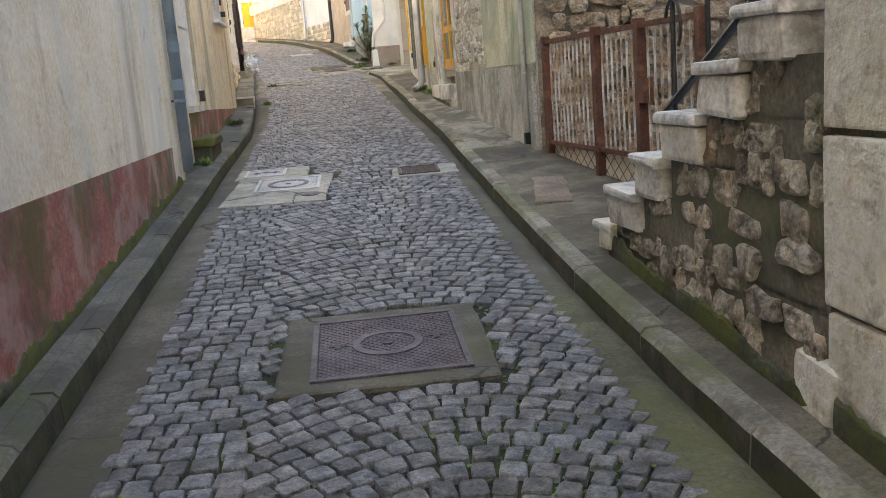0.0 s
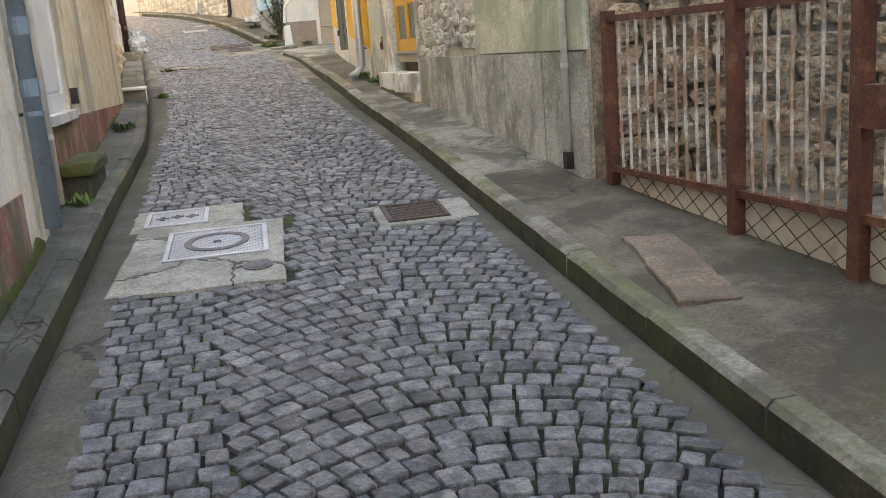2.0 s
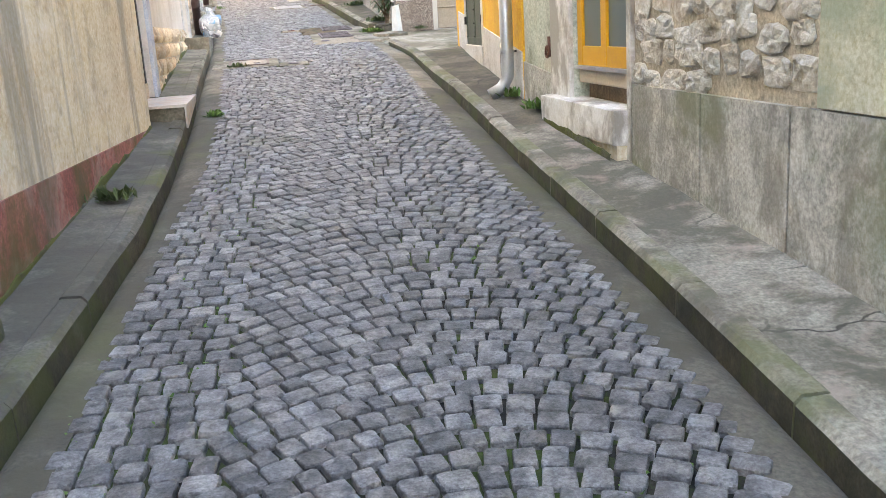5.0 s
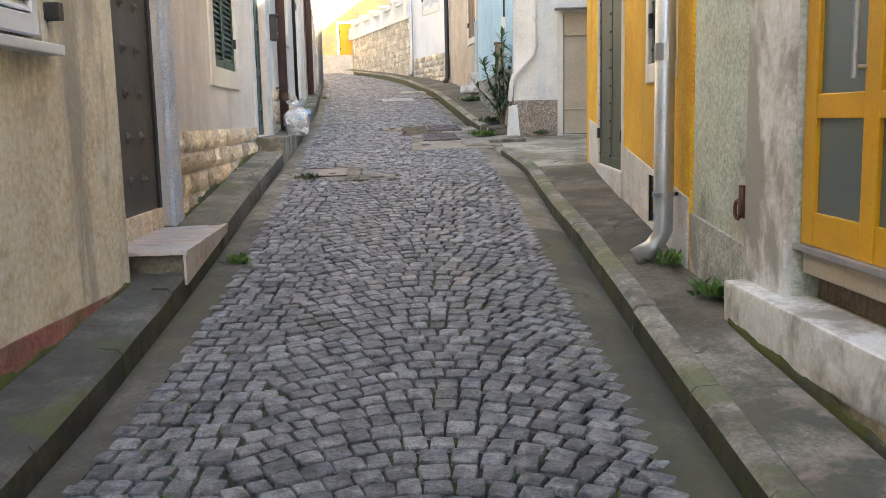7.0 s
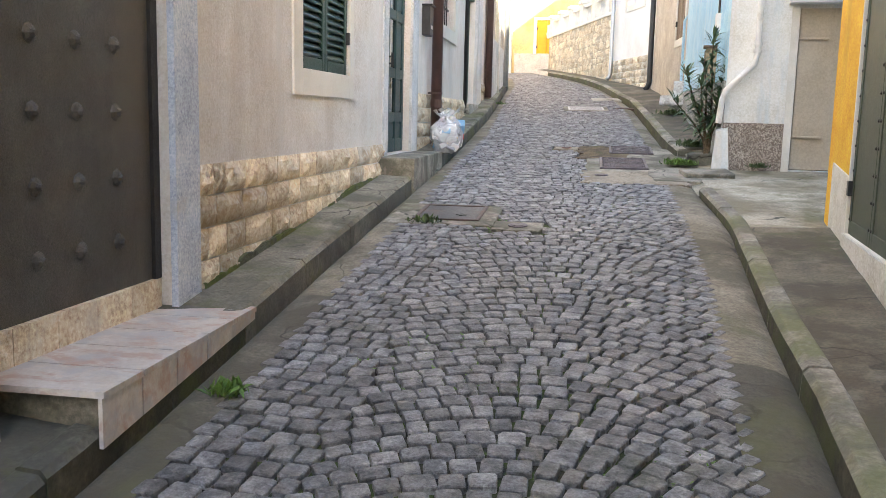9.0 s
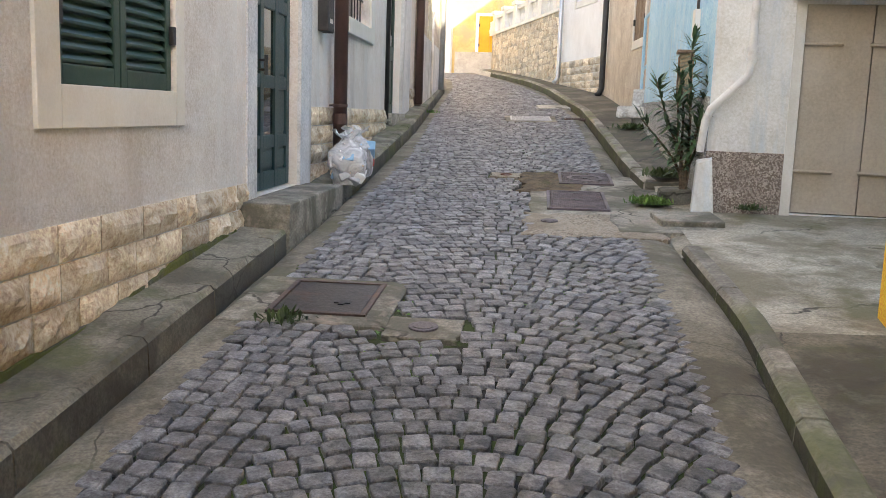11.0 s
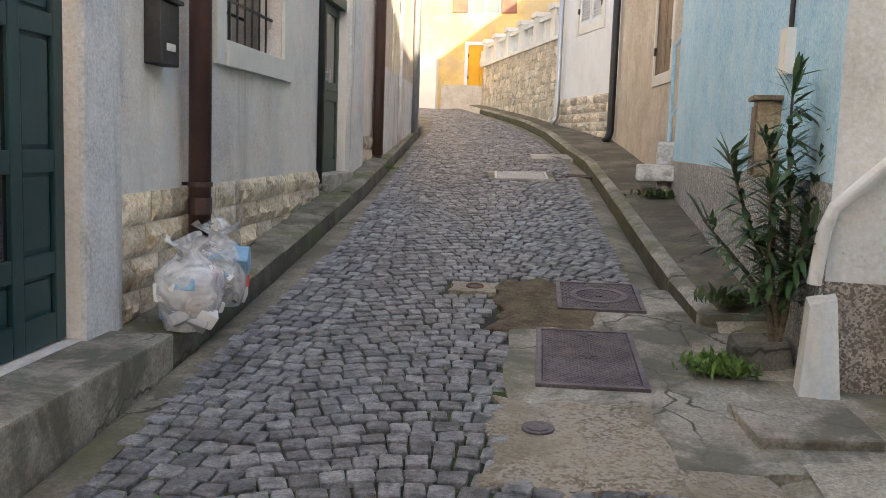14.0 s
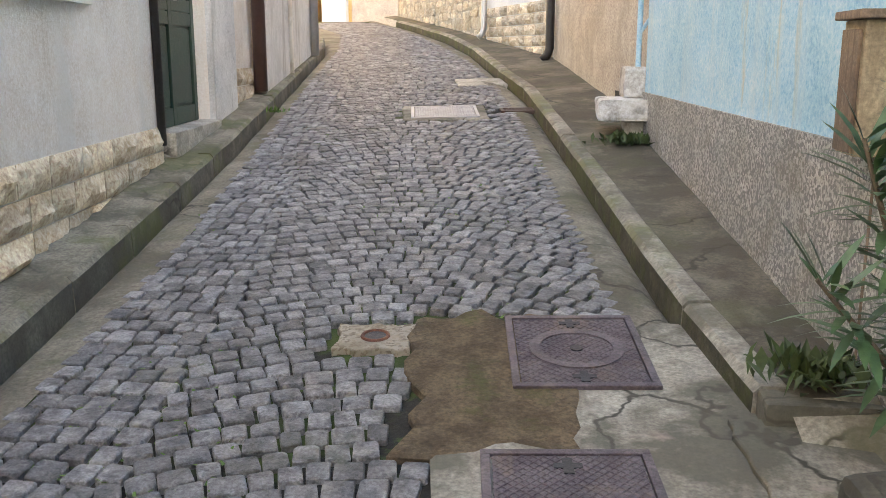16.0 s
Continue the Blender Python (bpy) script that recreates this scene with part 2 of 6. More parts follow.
UP = (1, 1, 1)
RUN = (1.0, 1.0, 0.12)  # streaks that run down a wall
MOSS = (0.085, 0.11, 0.02)
M_SETT = surface("basalt_sett", (0.125, 0.125, 0.132), (0.28, 0.278, 0.288), 11, 0.6, 1.0, 85, [((0.42, 0.41, 0.39), 6.0, 0.62, 0.55, UP), ((0.05, 0.05, 0.055), 7.0, 0.62, 0.6, UP), ((0.10, 0.11, 0.055), 1.1, 0.62, 0.3, UP)], island=0.34, depth=0.014)
M_SETT_PIECE = surface("basalt_sett_single", (0.125, 0.125, 0.132), (0.28, 0.278, 0.288), 11, 0.6, 1.0, 85, [((0.42, 0.41, 0.39), 6.0, 0.62, 0.55, UP), ((0.05, 0.05, 0.055), 7.0, 0.62, 0.6, UP), ((0.10, 0.11, 0.055), 1.1, 0.62, 0.3, UP)], piece=0.34, depth=0.014)
M_BED = surface("mossy_joint", (0.014, 0.013, 0.011), (0.032, 0.029, 0.022), 6, 0.97, 0.8, 70, [((0.045, 0.07, 0.011), 0.9, 0.5, 0.9, UP), ((0.075, 0.12, 0.017), 3.0, 0.6, 0.8, UP)])
M_CONC = surface("worn_concrete", (0.221, 0.208, 0.169), (0.351, 0.325, 0.273), 1.6, 0.9, 0.5, 55, [((0.10, 0.095, 0.07), 1.2, 0.5, 0.8, UP), ((0.15, 0.145, 0.07), 0.7, 0.6, 0.4, UP), ((0.42, 0.34, 0.29), 2.2, 0.62, 0.6, UP)], cracks=0.9)
M_GUTTER = surface("damp_gutter_concrete", (0.0936, 0.0864, 0.0684), (0.144, 0.133, 0.108), 1.3, 0.85, 0.5, 50, [((0.075, 0.07, 0.05), 1.0, 0.52, 0.8, UP), ((0.11, 0.115, 0.05), 0.45, 0.58, 0.6, UP)], cracks=0.9)
M_GUTTER_MOSS = surface("mossy_gutter_concrete", (0.13, 0.123, 0.075), (0.19, 0.18, 0.115), 1.6, 0.9, 0.5, 50, [((0.13, 0.138, 0.05), 0.9, 0.48, 0.6, UP), ((0.08, 0.078, 0.045), 1.5, 0.57, 0.6, UP)], cracks=0.9)
# algae-dark concrete; on kerb faces the near-black also holds their shade
M_ALGAE_SHADE = surface("shaded_algae_concrete", (0.035, 0.034, 0.022), (0.075, 0.07, 0.045), 4, 0.85, 0.6, 50, [((0.06, 0.075, 0.02), 2.0, 0.52, 0.7, UP), ((0.15, 0.14, 0.1), 3.0, 0.66, 0.5, UP)])
M_PAVE_BROWN = surface("damp_brown_concrete", (0.105, 0.088, 0.062), (0.18, 0.158, 0.118), 1.3, 0.88, 0.5, 55, [((0.065, 0.058, 0.04), 1.0, 0.5, 0.75, UP), ((0.08, 0.085, 0.035), 0.9, 0.58, 0.5, UP), ((0.24, 0.21, 0.17), 1.6, 0.62, 0.6, UP)], cracks=0.9)
M_PATCH_PINK = surface("pinkish_mortar_patch", (0.2, 0.155, 0.115), (0.26, 0.21, 0.16), 2.2, 0.92, 0.4, 55, [((0.14, 0.115, 0.085), 2.0, 0.56, 0.5, UP)])
M_PAVE_MOSSY = surface("grey_green_concrete", (0.15, 0.14, 0.105), (0.26, 0.245, 0.195), 1.5, 0.88, 0.5, 55, [((0.075, 0.07, 0.05), 1.0, 0.53, 0.7, UP), ((0.095, 0.11, 0.03), 0.9, 0.57, 0.6, UP)], cracks=0.9)
M_GUTTER_PALE = surface("silty_gutter_concrete", (0.15, 0.135, 0.1), (0.25, 0.228, 0.18), 1.4, 0.88, 0.5, 50, [((0.09, 0.08, 0.055), 1.1, 0.54, 0.7, UP), ((0.11, 0.115, 0.05), 0.8, 0.58, 0.5, UP)], cracks=0.9)
M_DRIVE = surface("bleached_drive_concrete", (0.29, 0.262, 0.205), (0.43, 0.4, 0.33), 1.3, 0.92, 0.6, 55, [((0.16, 0.145, 0.09), 0.9, 0.52, 0.7, UP), ((0.12, 0.115, 0.05), 1.3, 0.6, 0.6, UP)], cracks=0.8)
M_DARKPLATE = surface("dark_smooth_plate", (0.028, 0.024, 0.025), (0.05, 0.042, 0.042), 3, 0.42, 0.2, 60, [((0.14, 0.06, 0.035), 2.0, 0.62, 0.5, UP)], metal=0.4)
# rubble with warm sunlight mixed into its colour, for the garden wall
M_RUBBLE_SUN = surface("sun_tinted_rubble", (0.56, 0.46, 0.32), (0.7, 0.61, 0.46), 4, 0.92, 0.8, 35, [((0.42, 0.32, 0.2), 3.0, 0.6, 0.5, UP)], island=0.2, depth=0.015)
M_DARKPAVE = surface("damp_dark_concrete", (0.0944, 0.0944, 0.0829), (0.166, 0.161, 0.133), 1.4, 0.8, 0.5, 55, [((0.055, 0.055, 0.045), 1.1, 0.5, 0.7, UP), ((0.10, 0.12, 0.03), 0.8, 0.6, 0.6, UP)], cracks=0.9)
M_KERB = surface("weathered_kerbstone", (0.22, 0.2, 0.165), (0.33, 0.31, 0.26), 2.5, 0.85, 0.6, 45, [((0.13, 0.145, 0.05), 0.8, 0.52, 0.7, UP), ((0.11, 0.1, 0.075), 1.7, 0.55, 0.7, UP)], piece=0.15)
M_PALE = surface("pale_patch_concrete", (0.33, 0.32, 0.28), (0.44, 0.42, 0.37), 2.0, 0.9, 0.4, 60, [((0.2, 0.19, 0.15), 1.8, 0.55, 0.6, UP)], cracks=0.9)
M_ROUGHC = surface("gritty_concrete", (0.21, 0.17, 0.125), (0.31, 0.262, 0.2), 3.0, 0.95, 1.0, 45, [((0.2, 0.17, 0.12), 1.5, 0.55, 0.6, UP)], speckle=((0.36, 0.32, 0.26), 65), cracks=0.8)
M_DIRT = surface("bare_brown_earth", (0.09, 0.066, 0.04), (0.17, 0.125, 0.075), 7, 0.98, 1.0, 60, [((0.09, 0.11, 0.03), 2.0, 0.58, 0.6, UP)], depth=0.02)
M_GROUND = surface("dusty_ground", (0.2, 0.18, 0.14), (0.28, 0.25, 0.2), 0.6, 0.95, 0.4, 30)
M_PLASTER_A = surface("stained_cream_roughcast", (0.7, 0.629, 0.504), (0.84, 0.771, 0.629), 0.8, 0.92, 0.7, 30, [((0.62, 0.63, 0.62), 0.9, 0.56, 0.7, RUN), ((0.36, 0.31, 0.23), 1.1, 0.57, 0.6, RUN), ((0.3, 0.27, 0.2), 2.2, 0.64, 0.5, UP)])
M_PLASTER_B = surface("weathered_tan_roughcast", (0.657, 0.588, 0.448), (0.797, 0.728, 0.573), 0.8, 0.92, 0.8, 28, [((0.26, 0.25, 0.21), 1.3, 0.58, 0.7, RUN), ((0.36, 0.3, 0.2), 1.9, 0.6, 0.5, UP)])
M_RED = surface("faded_red_dado", (0.276, 0.0978, 0.0862), (0.38, 0.161, 0.132), 1.6, 0.9, 0.5, 40, [((0.42, 0.33, 0.29), 1.5, 0.53, 0.6, UP), ((0.09, 0.1, 0.03), 1.1, 0.54, 0.75, (1, 1, 0.6)), ((0.12, 0.1, 0.085), 1.2, 0.57, 0.45, (1, 1, 0.6))])
M_PLASTER_C = surface("ribbed_grey_roughcast", (0.68, 0.645, 0.6), (0.79, 0.76, 0.715), 1.0, 0.93, 1.0, 55, [((0.5, 0.44, 0.37), 0.7, 0.56, 0.35, RUN), ((0.72, 0.71, 0.68), 1.2, 0.58, 0.6, RUN)], depth=0.015)
M_PLASTER_D = surface("pale_pinkish_roughcast", (0.7, 0.65, 0.6), (0.8, 0.75, 0.695), 1.0, 0.93, 0.9, 55, [((0.66, 0.65, 0.62), 1.0, 0.56, 0.6, RUN), ((0.42, 0.37, 0.31), 1.2, 0.6, 0.5, RUN)], depth=0.012)
M_BLUEGREY = surface("blue_grey_painted_render", (0.44, 0.5, 0.6), (0.56, 0.61, 0.69), 1.5, 0.85, 0.4, 60, [((0.5, 0.5, 0.5), 2.0, 0.62, 0.6, UP)])
M_GREYSTONE = surface("grey_cement_render", (0.58, 0.585, 0.59), (0.69, 0.69, 0.685), 1.4, 0.9, 0.5, 50, [((0.3, 0.29, 0.27), 1.6, 0.58, 0.6, RUN)])
M_DADO_GREY = surface("blackened_cement_panel", (0.42, 0.405, 0.364), (0.56, 0.547, 0.491), 1.6, 0.92, 0.7, 45, [((0.2, 0.185, 0.15), 2.0, 0.53, 0.6, (1, 1, 0.6)), ((0.16, 0.18, 0.09), 0.9, 0.57, 0.6, UP)])
M_GREENISH = surface("greenish_old_plaster", (0.588, 0.573, 0.42), (0.7, 0.672, 0.519), 0.9, 0.9, 0.4, 40, [((0.33, 0.38, 0.27), 0.7, 0.5, 0.7, UP), ((0.24, 0.27, 0.17), 1.3, 0.6, 0.6, RUN)])
M_GREENGREY = surface("pale_green_plaster", (0.475, 0.512, 0.425), (0.575, 0.6, 0.512), 1.2, 0.9, 0.4, 40, [((0.5, 0.45, 0.36), 1.4, 0.58, 0.6, RUN), ((0.15, 0.15, 0.1), 1.1, 0.6, 0.7, UP)])
M_WHITEWASH = surface("flaking_whitewash", (0.688, 0.663, 0.613), (0.85, 0.838, 0.8), 2.5, 0.9, 0.6, 35, [((0.33, 0.3, 0.25), 1.6, 0.5, 0.85, (1, 1, 0.6)), ((0.45, 0.3, 0.16), 1.3, 0.63, 0.6, RUN)])
M_YELLOW = surface("ochre_yellow_render", (0.69, 0.38, 0.0207), (0.782, 0.448, 0.0345), 0.9, 0.85, 0.3, 70, [((0.5, 0.28, 0.03), 0.9, 0.6, 0.5, RUN)])
M_DADO_PINK = surface("pale_grey_dado", (0.575, 0.55, 0.512), (0.675, 0.65, 0.613), 1.2, 0.88, 0.3, 60, [((0.34, 0.31, 0.28), 1.2, 0.6, 0.5, UP)])
M_WHITE = surface("white_limewash", (0.726, 0.715, 0.671), (0.836, 0.825, 0.781), 1.2, 0.9, 0.6, 45, [((0.52, 0.63, 0.7), 0.9, 0.57, 0.7, RUN), ((0.6, 0.52, 0.4), 1.1, 0.62, 0.5, RUN)])
M_SPECK = surface("brown_speckled_roughcast", (0.375, 0.312, 0.263), (0.475, 0.413, 0.35), 3, 0.95, 1.0, 70, [], speckle=((0.2, 0.16, 0.13), 95))
M_BLUE = surface("sky_blue_peeling_limewash", (0.413, 0.65, 0.787), (0.525, 0.737, 0.86), 1.1, 0.9, 0.4, 45, [((0.64, 0.72, 0.76), 1.8, 0.55, 0.55, (1, 1, 0.08)), ((0.62, 0.54, 0.4), 2.0, 0.66, 0.8, (1, 1, 0.15))])
M_STUCCO = surface("coarse_grey_stucco", (0.45, 0.438, 0.4), (0.575, 0.55, 0.512), 2.0, 0.95, 1.0, 60, [((0.27, 0.24, 0.19), 1.2, 0.58, 0.5, UP)], speckle=((0.27, 0.26, 0.25), 80), depth=0.015)
M_BEIGE = surface("beige_render", (0.5, 0.44, 0.36), (0.58, 0.52, 0.44), 0.9, 0.9, 0.3, 45, [((0.4, 0.34, 0.27), 1.0, 0.58, 0.6, UP)])
M_WHITE2 = surface("clean_white_render", (0.77, 0.759, 0.737), (0.836, 0.825, 0.803), 0.8, 0.88, 0.3, 50)
M_FARYELLOW = surface("weathered_yellow_render", (0.58, 0.4, 0.13), (0.66, 0.48, 0.2), 0.6, 0.9, 0.3, 40, [((0.42, 0.35, 0.24), 0.5, 0.58, 0.6, UP)])
M_STONE = surface("rock_faced_limestone", (0.56, 0.46, 0.32), (0.72, 0.63, 0.49), 5, 0.88, 0.9, 40, [((0.36, 0.26, 0.14), 3.0, 0.6, 0.7, UP), ((0.7, 0.66, 0.57), 2.5, 0.6, 0.5, UP)], piece=0.36, depth=0.015)
M_RUBBLE_GREY = surface("lichened_grey_limestone", (0.34, 0.29, 0.22), (0.6, 0.54, 0.45), 7, 0.95, 1.0, 40, [((0.12, 0.105, 0.08), 5.0, 0.54, 0.8, UP), ((0.36, 0.22, 0.14), 2.2, 0.62, 0.6, UP), ((0.66, 0.63, 0.57), 6.0, 0.6, 0.6, UP), ((0.1, 0.11, 0.045), 1.6, 0.6, 0.6, UP)], piece=0.3, depth=0.03)
M_RUBBLE_WHITE = surface("limewashed_rubble", (0.6, 0.55, 0.46), (0.78, 0.74, 0.66), 5, 0.95, 1.0, 35, [((0.4, 0.33, 0.24), 3.0, 0.58, 0.6, UP)], piece=0.14, depth=0.03)
M_RUBBLE_BROWN = surface("brown_stained_rubble", (0.33, 0.25, 0.165), (0.54, 0.43, 0.31), 6, 0.95, 1.0, 30, [((0.1, 0.08, 0.055), 4.0, 0.55, 0.75, (1, 1, 2.5)), ((0.4, 0.2, 0.09), 1.6, 0.6, 0.6, UP), ((0.5, 0.45, 0.37), 3.0, 0.62, 0.5, UP)], piece=0.3, depth=0.03)
M_MORTAR_B = surface("brown_earth_mortar", (0.26, 0.2, 0.135), (0.38, 0.3, 0.21), 4, 0.97, 0.8, 40, [((0.07, 0.058, 0.04), 2.0, 0.52, 0.7, UP)])
M_BOARD = surface("dirty_cream_board", (0.62, 0.57, 0.47), (0.74, 0.7, 0.6), 1.5, 0.8, 0.2, 50, [((0.42, 0.33, 0.22), 1.6, 0.6, 0.6, UP)])
M_MORTAR = surface("dark_lime_mortar", (0.14, 0.125, 0.095), (0.22, 0.2, 0.155), 3, 0.97, 0.8, 40, [((0.09, 0.09, 0.06), 1.2, 0.5, 0.7, UP), ((0.1, 0.12, 0.04), 0.9, 0.58, 0.6, UP)])
M_MORTAR_L = surface("pale_lime_mortar", (0.403, 0.347, 0.258), (0.504, 0.448, 0.347), 3, 0.97, 0.6, 40)
M_ASHLAR = surface("white_pitted_ashlar", (0.725, 0.675, 0.575), (0.86, 0.825, 0.725), 6, 0.9, 1.0, 22, [((0.36, 0.31, 0.24), 4.0, 0.62, 0.7, UP)], piece=0.08, depth=0.03)
M_STEPSTONE = surface("worn_grey_limestone", (0.525, 0.5, 0.463), (0.7, 0.675, 0.625), 4, 0.85, 0.7, 35, [((0.22, 0.2, 0.17), 2.5, 0.58, 0.7, UP)], piece=0.1)
M_IRON = surface("purple_brown_cast_iron", (0.095, 0.075, 0.085), (0.15, 0.125, 0.135), 5, 0.55, 0.4, 80, [((0.2, 0.15, 0.12), 3.0, 0.6, 0.5, UP), ((0.06, 0.05, 0.055), 4.0, 0.58, 0.5, UP)], metal=0.3)
M_STEEL = surface("pale_zinc_steel", (0.42, 0.42, 0.44), (0.52, 0.52, 0.54), 4, 0.45, 0.2, 80, [((0.34, 0.33, 0.33), 2.0, 0.6, 0.5, UP)], metal=0.6)
M_RUST = surface("red_oxide_rusted_steel", (0.1, 0.036, 0.022), (0.155, 0.06, 0.036), 6, 0.75, 0.5, 70, [((0.28, 0.15, 0.08), 4.0, 0.6, 0.6, UP)])
M_RUSTPLATE = surface("rusty_brown_plate", (0.075, 0.05, 0.042), (0.12, 0.08, 0.065), 4, 0.55, 0.3, 60, [((0.2, 0.09, 0.05), 2.0, 0.62, 0.5, UP)], metal=0.3)
M_BAR = surface("chipped_white_bar", (0.6, 0.56, 0.5), (0.7, 0.66, 0.6), 8, 0.7, 0.4, 60, [((0.36, 0.2, 0.1), 6.0, 0.5, 0.85, (1, 1, 0.5))])
M_BLACK = surface("black_painted_iron", (0.012, 0.012, 0.013), (0.025, 0.024, 0.024), 8, 0.5, 0.3, 60)
M_PIPEBLUE = surface("slate_blue_painted_pipe", (0.17, 0.235, 0.3), (0.23, 0.3, 0.37), 2, 0.5, 0.2, 60, [((0.09, 0.09, 0.1), 2.0, 0.62, 0.5, UP)])
M_PIPEZINC = surface("galvanised_pipe", (0.4, 0.42, 0.44), (0.5, 0.52, 0.54), 3, 0.4, 0.15, 70, metal=0.75)
M_PIPEBROWN = surface("brown_painted_pipe", (0.055, 0.03, 0.026), (0.08, 0.045, 0.038), 3, 0.4, 0.15, 60)
M_PIPEWHITE = surface("white_plastic_pipe", (0.74, 0.72, 0.68), (0.8, 0.78, 0.75), 3, 0.5, 0.1, 60, [((0.5, 0.46, 0.4), 3.0, 0.6, 0.5, UP)])
M_TEAL = surface("dark_teal_door_paint", (0.009, 0.039, 0.0435), (0.0135, 0.051, 0.0555), 2, 0.45, 0.15, 60)
M_DKGREEN = surface("dark_green_gloss_paint", (0.012, 0.04, 0.028), (0.02, 0.055, 0.038), 2, 0.45, 0.2, 60)
M_SHUTTER = surface("dull_green_metal_shutter", (0.045, 0.06, 0.042), (0.065, 0.08, 0.056), 2, 0.55, 0.2, 60)
M_WARMYELLOW = surface("orange_yellow_gloss_paint", (0.713, 0.356, 0.0069), (0.782, 0.414, 0.0115), 1.5, 0.35, 0.1, 60)
M_STUD = surface("dark_grey_brown_sheet_metal", (0.075, 0.072, 0.064), (0.105, 0.1, 0.09), 1.5, 0.5, 0.4, 120, [((0.13, 0.12, 0.1), 1.2, 0.6, 0.5, RUN)], metal=0.3)
M_MARBLE = surface("pink_veined_tile", (0.5, 0.44, 0.4), (0.62, 0.58, 0.54), 4, 0.3, 0.05, 50, [((0.44, 0.24, 0.17), 3.4, 0.55, 0.65, (1, 1.5, 1)), ((0.42, 0.43, 0.46), 3.6, 0.54, 0.6, UP)], piece=0.1)
M_TRIM = surface("cream_painted_surround", (0.682, 0.66, 0.594), (0.77, 0.748, 0.682), 2, 0.8, 0.2, 60)
M_WHITEPAINT = surface("white_paint", (0.68, 0.69, 0.7), (0.76, 0.77, 0.78), 2, 0.6, 0.15, 60)
M_GREIGE = surface("faded_beige_metal", (0.48, 0.41, 0.31), (0.56, 0.49, 0.39), 1.2, 0.7, 0.2, 50, [((0.36, 0.28, 0.2), 1.5, 0.62, 0.6, RUN)])
M_OLDWOOD = surface("old_brown_wood", (0.16, 0.11, 0.075), (0.26, 0.19, 0.13), 4, 0.8, 0.4, 60, [((0.12, 0.085, 0.06), 3, 0.55, 0.6, (6, 6, 0.4))])
M_PLYBOX = surface("tan_weathered_box", (0.33, 0.25, 0.15), (0.42, 0.33, 0.21), 3, 0.75, 0.3, 50, [((0.24, 0.18, 0.11), 2.5, 0.58, 0.6, (4, 4, 0.5))])
M_REDSHUT = surface("reddish_brown_shutter", (0.2, 0.07, 0.04), (0.27, 0.1, 0.06), 3, 0.6, 0.2, 50)
M_ROOF = surface("old_clay_tile", (0.36, 0.17, 0.09), (0.5, 0.27, 0.16), 3, 0.9, 0.5, 40)
M_LEAF = surface("oleander_leaf", (0.0525, 0.105, 0.042), (0.09, 0.158, 0.063), 12, 0.45, 0.1, 60, island=0.3)
M_WEED = surface("fresh_green_weed", (0.08, 0.16, 0.025), (0.12, 0.21, 0.04), 15, 0.6, 0.1, 60, island=0.3)
M_WEEDDARK = surface("dark_ground_weed", (0.045, 0.075, 0.02), (0.07, 0.1, 0.03), 15, 0.6, 0.1, 60, island=0.3)
M_BARK = surface("grey_brown_stem", (0.12, 0.09, 0.06), (0.18, 0.14, 0.1), 20, 0.9, 0.6, 60)
M_MOSSY = surface("moss_grown_concrete", (0.07, 0.075, 0.04), (0.12, 0.12, 0.08), 3, 0.97, 1.0, 50, [((0.1, 0.115, 0.02), 1.5, 0.46, 0.95, UP), ((0.05, 0.05, 0.035), 2.5, 0.58, 0.6, UP)], depth=0.02)


def glass(name, tint, rough):
    m = bpy.data.materials.new(name)
    m.use_nodes = True
    b = m.node_tree.nodes["Principled BSDF"]
    b.inputs["Base Color"].default_value = (*tint, 1)
    b.inputs["Roughness"].default_value = rough
    b.inputs["IOR"].default_value = 1.5
    b.inputs["Coat Weight"].default_value = 0.4
    return m


M_FROST = glass("frosted_grey_glass", (0.12, 0.15, 0.145), 0.28)
M_DARKGLASS = glass("dark_reflecting_glass", (0.012, 0.014, 0.016), 0.03)

# ---- ground ----
STEP = 0.25
TOP = 45.0


def strip(name, fa, fb, za, zb, y0, y1, material, label, category, across=2, rough=0.0, kind="structure", step=STEP, bend=1.0):
    """A long surface between two lines; za, zb are heights over the street's own rise."""
    rows = []
    n = max(2, int(round((y1 - y0) / step)) + 1)
    for y in np.linspace(y0, y1, n):
        row = []
        for k in range(across + 1):
            u = k / across
            x = fa(y) * (1 - u) + fb(y) * u
            e = u ** bend if bend > 0 else 1 - (1 - u) ** -bend
            z = gz(y) + za(y) * (1 - e) + zb(y) * e
            z += rough * noise.noise((x * 2.2, y * 2.2, 3.0))
            row.append((x, y, z))
        rows.append(row)
    return tagged(part(name, Mesh().sheet(rows), material, smooth=True), label, category, kind=kind)


def const(v):
    return lambda y: v


# the lowest sheet, out to the horizon
rows = []
for y in list(np.arange(-20, 70, 2.0)) + [90, 150, 400, 2000]:
    rows.append([(x, y, gz(min(y, 69)) - 0.22) for x in (-1500, -200, -30, -12, -6, 0, 6, 12, 30, 200, 1500)])
rows.insert(0, [(p[0], -1500, p[2]) for p in rows[0]])
tagged(part("ground", Mesh().sheet(rows), M_GROUND), "dusty pale ground under and beyond the houses", "ground", kind="structure")
tagged(strip("road", lambda y: cob_l(y) - 0.02, lambda y: cob_r(y) + 0.02, const(-0.026), const(-0.026), -12, TOP, M_BED, "", "", 8, 0.006, step=0.2), "sloping street bed of dark mossy joints between setts", "road")

